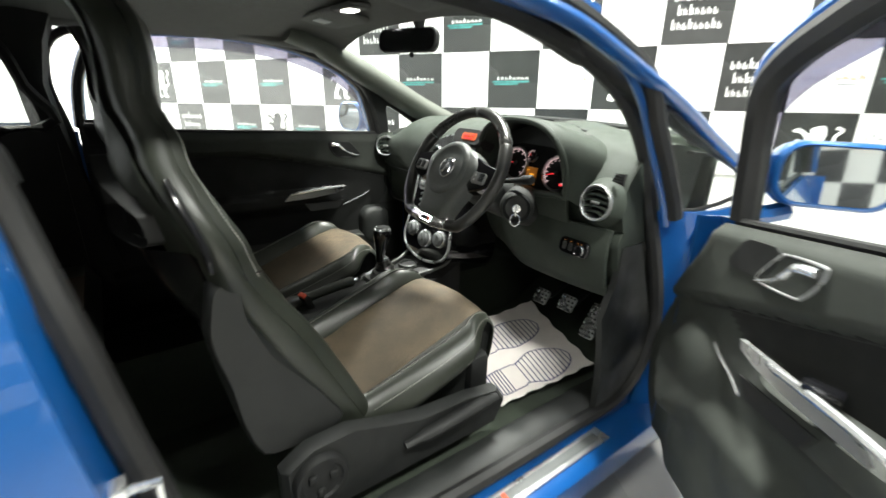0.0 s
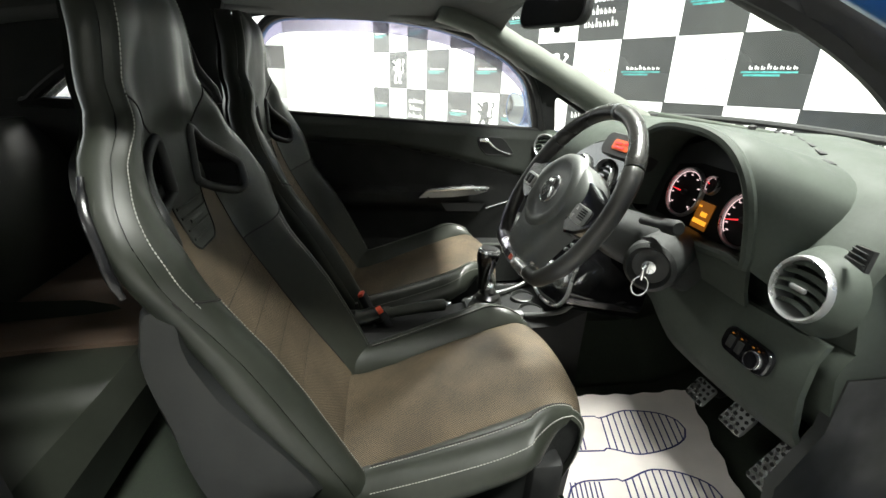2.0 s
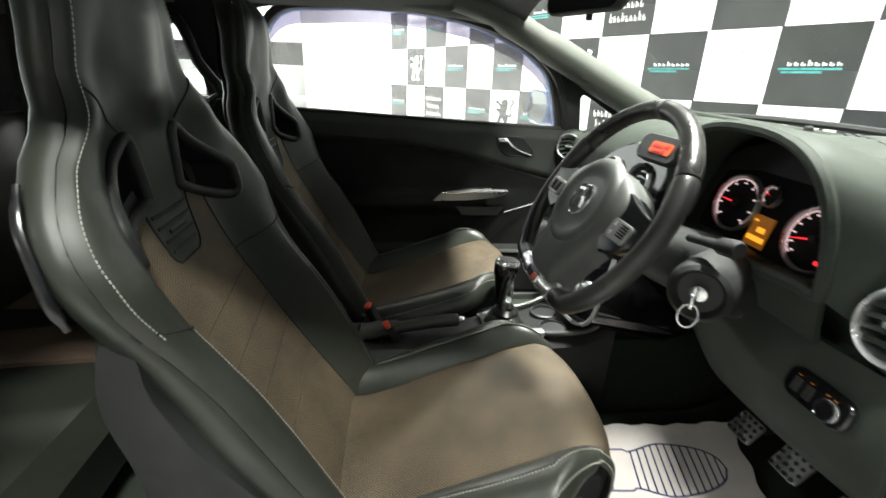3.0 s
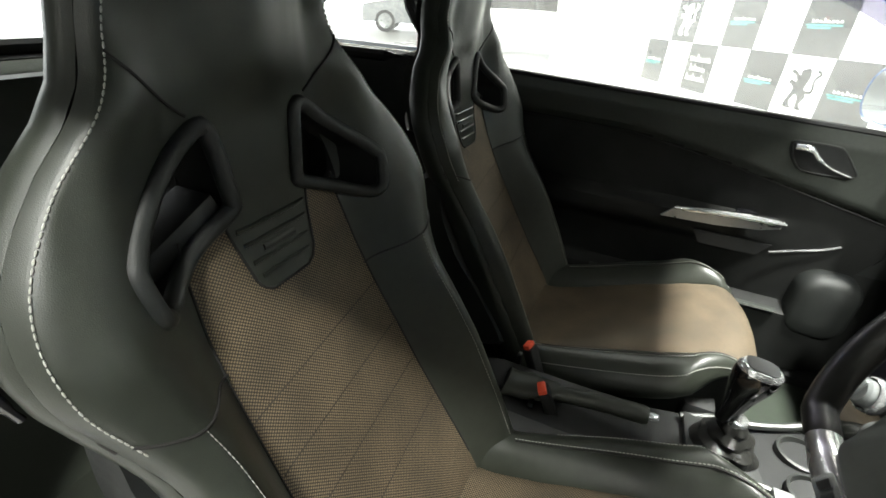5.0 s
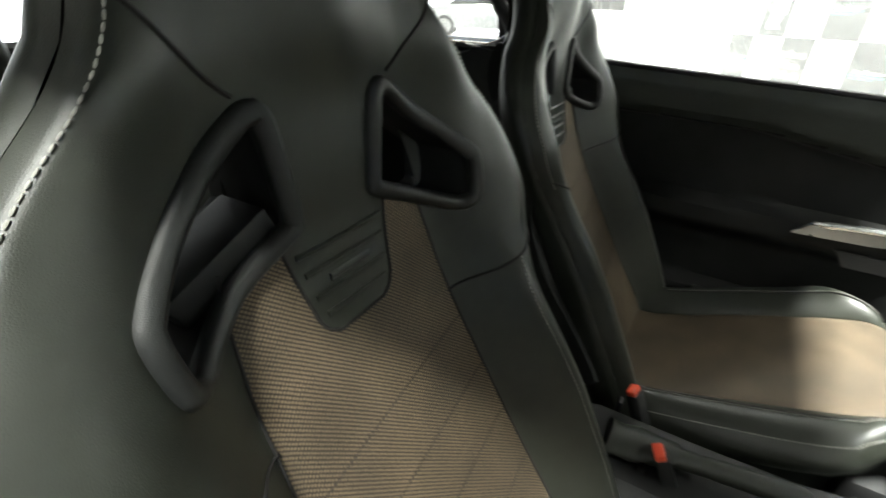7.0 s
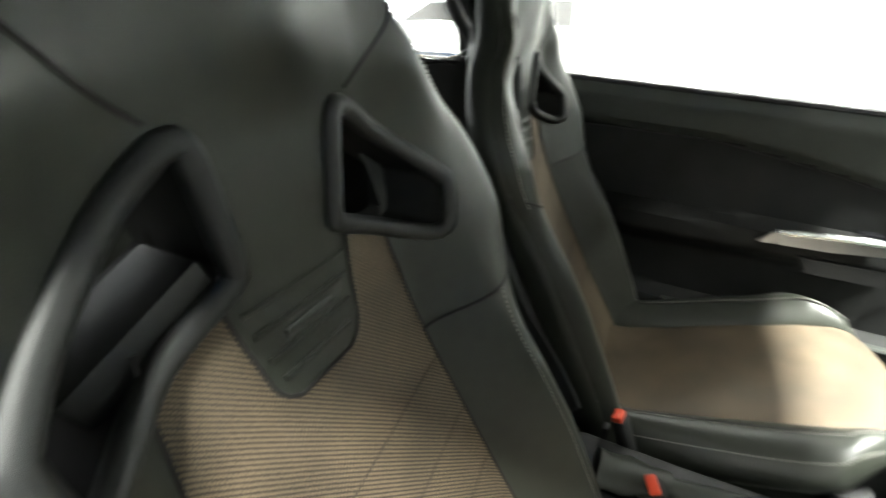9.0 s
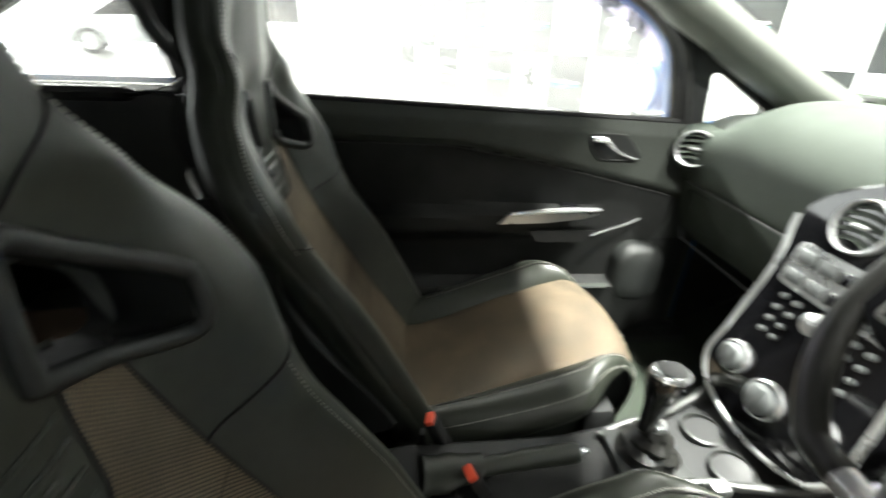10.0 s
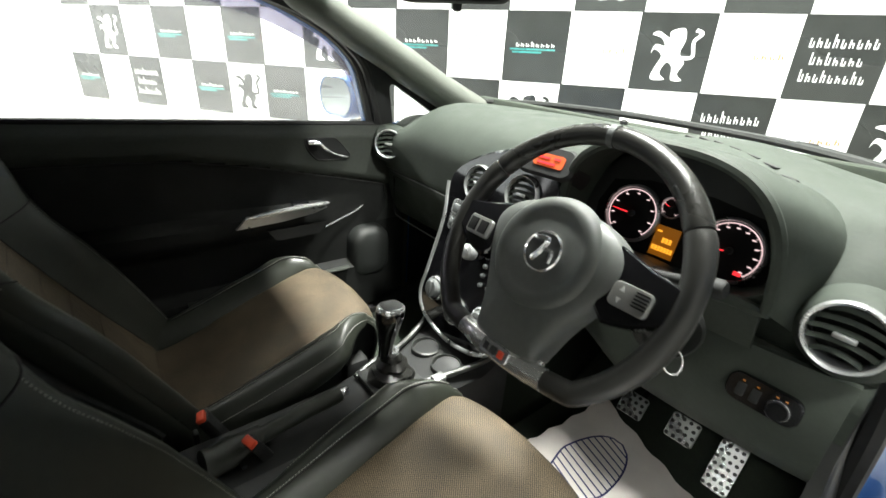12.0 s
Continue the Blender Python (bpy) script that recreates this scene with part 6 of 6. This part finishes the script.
# ---- steering column, stalks and key ----
col = thing("steering_column", (0.35, 0.2, 0.83), "dark plastic column shroud with stalks and ignition key", "steering column")
bm = B()
rings = []
for y, w, z0, z1 in ((0.035, 0.045, 0.835, 0.89), (0.06, 0.058, 0.815, 0.885), (0.12, 0.066, 0.775, 0.872), (0.2, 0.07, 0.735, 0.85), (0.30, 0.075, 0.69, 0.825)):
    rings.append([Vector((0.345 + w * math.copysign(abs(math.cos(t)) ** 0.7, math.cos(t)), y, (z0 + z1) / 2 + (z1 - z0) / 2 * math.copysign(abs(math.sin(t)) ** 0.7, math.sin(t)))) for t in [2 * math.pi * i / 24 for i in range(24)]])
loft(bm, rings)
part("shroud", bm, PLASTIC, col)
KM = axes((0.468, 0.145, 0.795), (0.75, 0.66, 0), (0, 0, 1))
bm = B()
lathe(bm, [(0.046, -0.12), (0.048, -0.02), (0.045, 0.0), (0.038, 0.006), (0.033, 0.0), (0.031, -0.006), (0.012, -0.008)], KM, 36)
ig = part("ignition_barrel", bm, PLASTIC, col, "round ignition housing")
bm = B()
lathe(bm, [(0.012, -0.008), (0.012, 0.002), (0.008, 0.003)], KM, 20)
box(bm, (0, -0.002, 0.018), (0.005, 0.024, 0.034), 0.002, KM)
part("key", bm, CHROME, ig, "ignition key with a metal ring")
bm = B()
lineR = [KM @ Vector((0.010 * math.cos(t) * 1.3, -0.024 + 0.014 * math.sin(t), 0.034 - 0.01 * math.sin(t))) for t in [2 * math.pi * i / 24 for i in range(24)]]
tube(bm, lineR, 0.0014, 6, True)
part("key_ring", bm, CHROME, ig)
for sgn, tip in ((1, (0.512, 0.150, 0.882)), (-1, (0.155, 0.165, 0.862))):
    bm = B()
    a = Vector((0.345 + sgn * 0.06, 0.155, 0.86))
    b = Vector(tip)
    tube(bm, [a, a.lerp(b, 0.3), a.lerp(b, 0.6), a.lerp(b, 0.68), a.lerp(b, 0.95), b], [0.007, 0.007, 0.008, 0.0125, 0.0135, 0.010], 12)
    part("stalk", bm, PLASTIC_DARK, col)

# ---- centre console, gear lever, handbrake ----
con = thing("centre_console", (0, -0.1, 0.3), "dark moulded centre console with grey edging", "console")
bm = B()
rings = []
for y, w, z in ((-0.52, 0.085, 0.40), (-0.42, 0.085, 0.425), (-0.25, 0.085, 0.425), (-0.12, 0.085, 0.43), (0.0, 0.09, 0.45), (0.08, 0.10, 0.462), (0.16, 0.115, 0.475), (0.24, 0.12, 0.52)):
    rings.append([Vector((-w, y, 0.22)), Vector((-w, y, z - 0.02)), Vector((-w + 0.02, y, z)), Vector((0, y, z + 0.003)), Vector((w - 0.02, y, z)), Vector((w, y, z - 0.02)), Vector((w, y, 0.22))])
loft(bm, rings)
part("console_body", bm, PLASTIC_DARK, con)
for sgn in (-1, 1):
    bm = B()
    tube(bm, smooth_line([(sgn * 0.05, -0.075, 0.448), (sgn * 0.062, -0.02, 0.46), (sgn * 0.066, 0.04, 0.468), (sgn * 0.085, 0.10, 0.476), (sgn * 0.112, 0.17, 0.50), (sgn * 0.128, 0.20, 0.545)], 5), 0.007, 8)
    part("silver_edge", bm, CONSOLE_EDGE, con)
for x in (-0.03, 0.05):
    bm = B()
    lathe(bm, [(0.036, 0.0), (0.036, 0.012), (0.032, 0.014), (0.030, 0.004), (0.028, -0.02), (0.01, -0.022)], pose(x, 0.105, 0.462), 28, False)
    part("cup_holder", bm, CONSOLE_EDGE, con)
bm = B()
box(bm, (0.085, 0.055, 0.478), (0.022, 0.03, 0.02), 0.004)
part("socket", bm, SATIN, con)
gl = thing("gear_lever", (0, -0.01, 0.45), "gear lever with chrome-topped knob and leather gaiter", "gear lever")
bm = B()
rings = []
for i, (z, r) in enumerate(((0.452, 0.052), (0.462, 0.053), (0.472, 0.044), (0.480, 0.047), (0.488, 0.034), (0.496, 0.036), (0.505, 0.024), (0.513, 0.024), (0.524, 0.016))):
    rings.append([Vector((r * (1 + 0.10 * math.sin(5 * t + 1.7 * i)) * math.cos(t), -0.012 + r * 0.95 * (1 + 0.10 * math.cos(4 * t + 1.3 * i)) * math.sin(t), z)) for t in [2 * math.pi * k / 28 for k in range(28)]])
loft(bm, rings)
part("gaiter", bm, LEATHER_RIM, gl)
bm = B()
box(bm, (0, -0.012, 0.452), (0.118, 0.12, 0.012), 0.005)
part("surround", bm, PLASTIC, gl)
bm = B()
lathe(bm, [(0.0165, 0.0), (0.0175, 0.004), (0.0165, 0.012), (0.014, 0.014)], pose(0.0, -0.013, 0.518), 24)
part("collar", bm, SATIN, gl)
bm = B()
KZ = axes((0.0, -0.026, 0.555), (1, 0, 0), (0, 1, 0)) @ pose(0, 0, 0, -6)
prof = ((0.013, -0.035), (0.0145, -0.01), (0.0175, 0.012), (0.0215, 0.030), (0.0265, 0.050), (0.0285, 0.066), (0.028, 0.077), (0.0262, 0.084))
loft(bm, [[KZ @ Vector((r * 0.9 * math.cos(t), r * 1.15 * math.sin(t), h)) for t in [2 * math.pi * k / 24 for k in range(24)]] for r, h in prof])
part("knob", bm, GLOSS, gl)
bm = B()
loft(bm, [[KZ @ Vector((r * 0.9 * math.cos(t), r * 1.15 * math.sin(t), h)) for t in [2 * math.pi * k / 24 for k in range(24)]] for r, h in ((0.0282, 0.078), (0.0278, 0.083), (0.024, 0.088), (0.018, 0.089))])
cap = part("knob_cap", bm, CHROME, gl, "chrome knob cap")
bm = B()
plate(bm, rounded(0.036, 0.047, 0.014), KZ @ Matrix.Translation((0, 0, 0.0885)), 0.0015)
part("shift_plate", bm, PLASTIC_DARK, cap)
hb = thing("handbrake", (0.0, -0.36, 0.42), "handbrake lever with dark leather sleeve, lowered", "handbrake")
bm = B()
hl = smooth_line([(0.004, -0.37, 0.425), (0.003, -0.31, 0.445), (0.002, -0.25, 0.457), (0.001, -0.19, 0.465), (0.001, -0.135, 0.47)], 5)
tube(bm, hl, [0.024] * 3 + [0.020] * 3 + [0.0155] * 5 + [0.0165] * 5 + [0.0175] * 4 + [0.0145], 12)
part("sleeve", bm, LEATHER, hb)
bm = B()
lathe(bm, [(0.0085, -0.004), (0.0085, 0.012), (0.006, 0.015)], axes((0.001, -0.132, 0.47), (1, 0, 0), (0, -0.1, 1)) @ pose(0, 0, 0, 180), 16)
part("release_button", bm, CHROME, hb)
bm = B()
rings = []
for i, (s_, r) in enumerate(((0.0, 0.040), (0.02, 0.033), (0.045, 0.036), (0.07, 0.027), (0.10, 0.023))):
    rings.append([Vector((0.003 + r * math.cos(t), -0.40 + s_ * 1.0 + 0.2 * r * math.sin(t), 0.432 + s_ * 0.22 + r * 0.55 * math.sin(t))) for t in [2 * math.pi * k / 20 for k in range(20)]])
loft(bm, rings)
part("gaiter", bm, LEATHER, hb)
for c, yaw in (((0.030, -0.318, 0.468), 18), ((-0.088, -0.372, 0.455), -12)):
    bk = thing("belt_buckle", (c[0], c[1], 0.40), "black seat belt buckle with red release button", "buckle", "belt buckles")
    m = pose(*c, 24, 0, yaw)
    bm = B()
    box(bm, (0, 0, -0.03), (0.032, 0.022, 0.075), 0.005, m)
    part("housing", bm, PLASTIC_DARK, bk)
    bm = B()
    box(bm, (0, -0.002, 0.010), (0.027, 0.016, 0.012), 0.003, m)
    part("release_button", bm, RED, bk, "red release button")
    bm = B()
    box(bm, (c[0], c[1] - 0.02, 0.39), (0.018, 0.01, 0.09), 0.003)
    part("stem", bm, PLASTIC_DARK, bk)


# ---- pedals and paper mat ----
def pedal(c, w, h, rows, cols, label):
    t = thing("pedal", (c[0], c[1] + 0.06, c[2]), label, "pedal", "pedals")
    m = axes(c, (1, 0.05, 0), (0, 0.62, 0.78))
    bm = B()
    plate(bm, rounded(w, h, 0.008), m, 0.008, 0.002)
    p = part("pad", bm, SATIN, t, "drilled metal pedal pad")
    for r in range(rows):
        for q in range(cols):
            x = -w / 2 + w * (q + 0.5 + 0.25 * (r % 2) - 0.12) / cols
            y = -h / 2 + h * (r + 0.5) / rows
            bm = B()
            lathe(bm, [(0.0042, 0.0078), (0.0042, 0.0095), (0.0022, 0.0095)], m @ Matrix.Translation((x, y, 0)), 10)
            part("stud", bm, RUBBER, p)
    bm = B()
    tube(bm, [m @ Vector((0, h * 0.2, 0)), m @ Vector((0, h * 0.35, -0.05)), m @ Vector((0, h * 0.5 + 0.10, -0.12))], 0.009, 8)
    part("arm", bm, PLASTIC_DARK, t)


pedal((0.332, 0.462, 0.388), 0.058, 0.056, 4, 4, "drilled metal clutch pedal")
pedal((0.446, 0.463, 0.406), 0.060, 0.058, 4, 4, "drilled metal brake pedal")
pedal((0.536, 0.495, 0.366), 0.052, 0.125, 8, 4, "long drilled metal accelerator pedal")

C_FL, C_FR, C_RR, C_RL = Vector((0.245, 0.505, 0.312)), Vector((0.590, 0.447, 0.236)), Vector((0.537, 0.064, 0.205)), Vector((0.19, 0.12, 0.262))


def mat_at(a, b, lift=0.0):
    p = C_RL.lerp(C_RR, a).lerp(C_FL.lerp(C_FR, a), b)
    p.z += 0.006 + lift + 0.004 * math.sin(5 * a + 3 * b) * math.sin(7 * b + a) + 0.006 * max(0, abs(a - 0.5) - 0.44) * 10
    return p


paper = thing("paper_mat", tuple(mat_at(0.5, 0.5)), "white paper floor mat printed with blue shoe soles", "floor mat")
bm = B()
sheet(bm, [[mat_at(i / 20, k / 20) + Vector((0.004 * math.sin(k * 1.7) * (i in (0, 20)), 0.005 * math.sin(i * 1.3) * (k in (0, 20)), 0)) for i in range(21)] for k in range(21)], (0, 0, -0.001))
part("sheet", bm, PAPER, paper)


def sole(a0, b0):
    """One printed shoe sole: an outline with cross stripes; toe towards the pedals."""
    bm = B()
    W, L = 0.205, 0.275
    def half_w(t):
        return W * (0.92 - 0.10 * t) * math.sqrt(max(0.0, 1 - max(0, (t - 0.35) / 0.65) ** 2.2)) * (0.62 + 0.38 * ease(0.0, 0.42, t))
    fl, fr = [], []
    for i in range(25):
        t = i / 24
        fl.append((a0 - half_w(t), b0 + L * 2 * t))
        fr.append((a0 + half_w(t), b0 + L * 2 * t))
    heel_l = [(a0 - 0.135 * math.sqrt(max(0, 1 - max(0, 1 - k / 4) ** 2)), b0 - 0.32 + 0.32 * k / 8) for k in range(9)]
    heel_r = [(a0 + 0.135 * math.sqrt(max(0, 1 - max(0, 1 - k / 4) ** 2)), b0 - 0.32 + 0.32 * k / 8) for k in range(9)]
    loop = heel_l + fl[1:] + list(reversed(fr[1:])) + list(reversed(heel_r))
    tube(bm, [mat_at(a, b, 0.0012) for a, b in loop], 0.0022, 4, True, flat=0.3, up=(0, 0, 1))
    for i in range(1, 13):
        t = i / 13
        w = half_w(t)
        n = 6
        tube(bm, [mat_at(a0 - w + 2 * w * k / n, b0 + L * 2 * t, 0.0012) for k in range(n + 1)], 0.0019, 4, flat=0.3, up=(0, 0, 1))
    for i in range(7):
        b = b0 - 0.28 + 0.17 * i / 6
        tube(bm, [mat_at(a0 - 0.125 + 0.25 * k / 4, b, 0.0012) for k in range(5)], 0.0019, 4, flat=0.3, up=(0, 0, 1))
    part("printed_sole", bm, INK, paper, "blue printed shoe sole")["kind"] = "stuff"


sole(0.32, 0.31)
sole(0.79, 0.34)

# ---- mirror, visors and roof lamp ----
rv = thing("rearview_mirror", (0, 0.10, 1.28), "black interior mirror hanging from the windscreen", "mirror")
m = axes((0.0, 0.088, 1.238), (1, 0.36, 0), (0, 0.12, 1))
bm = B()
loft(bm, [[m @ Vector((x * k, y * k, h)) for x, y in rounded(0.225, 0.07, 0.026, 6)] for k, h in ((1.0, 0.012), (1.03, 0.004), (0.98, -0.012), (0.75, -0.03))])
part("housing", bm, PLASTIC_DARK, rv)
bm = B()
plate(bm, [(x * 0.95, y * 0.9) for x, y in rounded(0.225, 0.07, 0.026, 6)], m @ Matrix.Translation((0, 0, 0.012)), 0.002)
part("glass", bm, MIRROR_DARK, rv)
bm = B()
tube(bm, [(0, 0.115, 1.24), (0, 0.13, 1.27), (0, 0.125, 1.305)], [0.012, 0.012, 0.024], 10)
box(bm, (0.0, 0.10, 1.2), (0.012, 0.014, 0.018), 0.004)
part("stalk", bm, PLASTIC_DARK, rv)
for x in (-0.33, 0.33):
    sv = thing("sun_visor", (x, 0.03, 1.28), "grey sun visor folded up under the roof", "sun visor", "sun visors")
    bm = B()
    box(bm, (0, 0, 0), (0.36, 0.14, 0.016), 0.007, pose(x, -0.035, 1.312, -9))
    part("board", bm, HEADLINER, sv)
    bm = B()
    box(bm, (0.0, -0.02, -0.009), (0.07, 0.045, 0.002), 0.0008, pose(x, -0.035, 1.312, -9))
    part("sticker", bm, GREYPRINT, sv)
rl = thing("roof_lamp", (-0.12, 0.0, 1.33), "small courtesy lamp in the roof, lit", "lamp")
bm = B()
box(bm, (-0.10, -0.06, 1.325), (0.15, 0.07, 0.016), 0.006)
part("housing", bm, HEADLINER, rl)
bm = B()
box(bm, (-0.10, -0.06, 1.3155), (0.055, 0.04, 0.004), 0.0015)
part("lens", bm, LIT, rl)
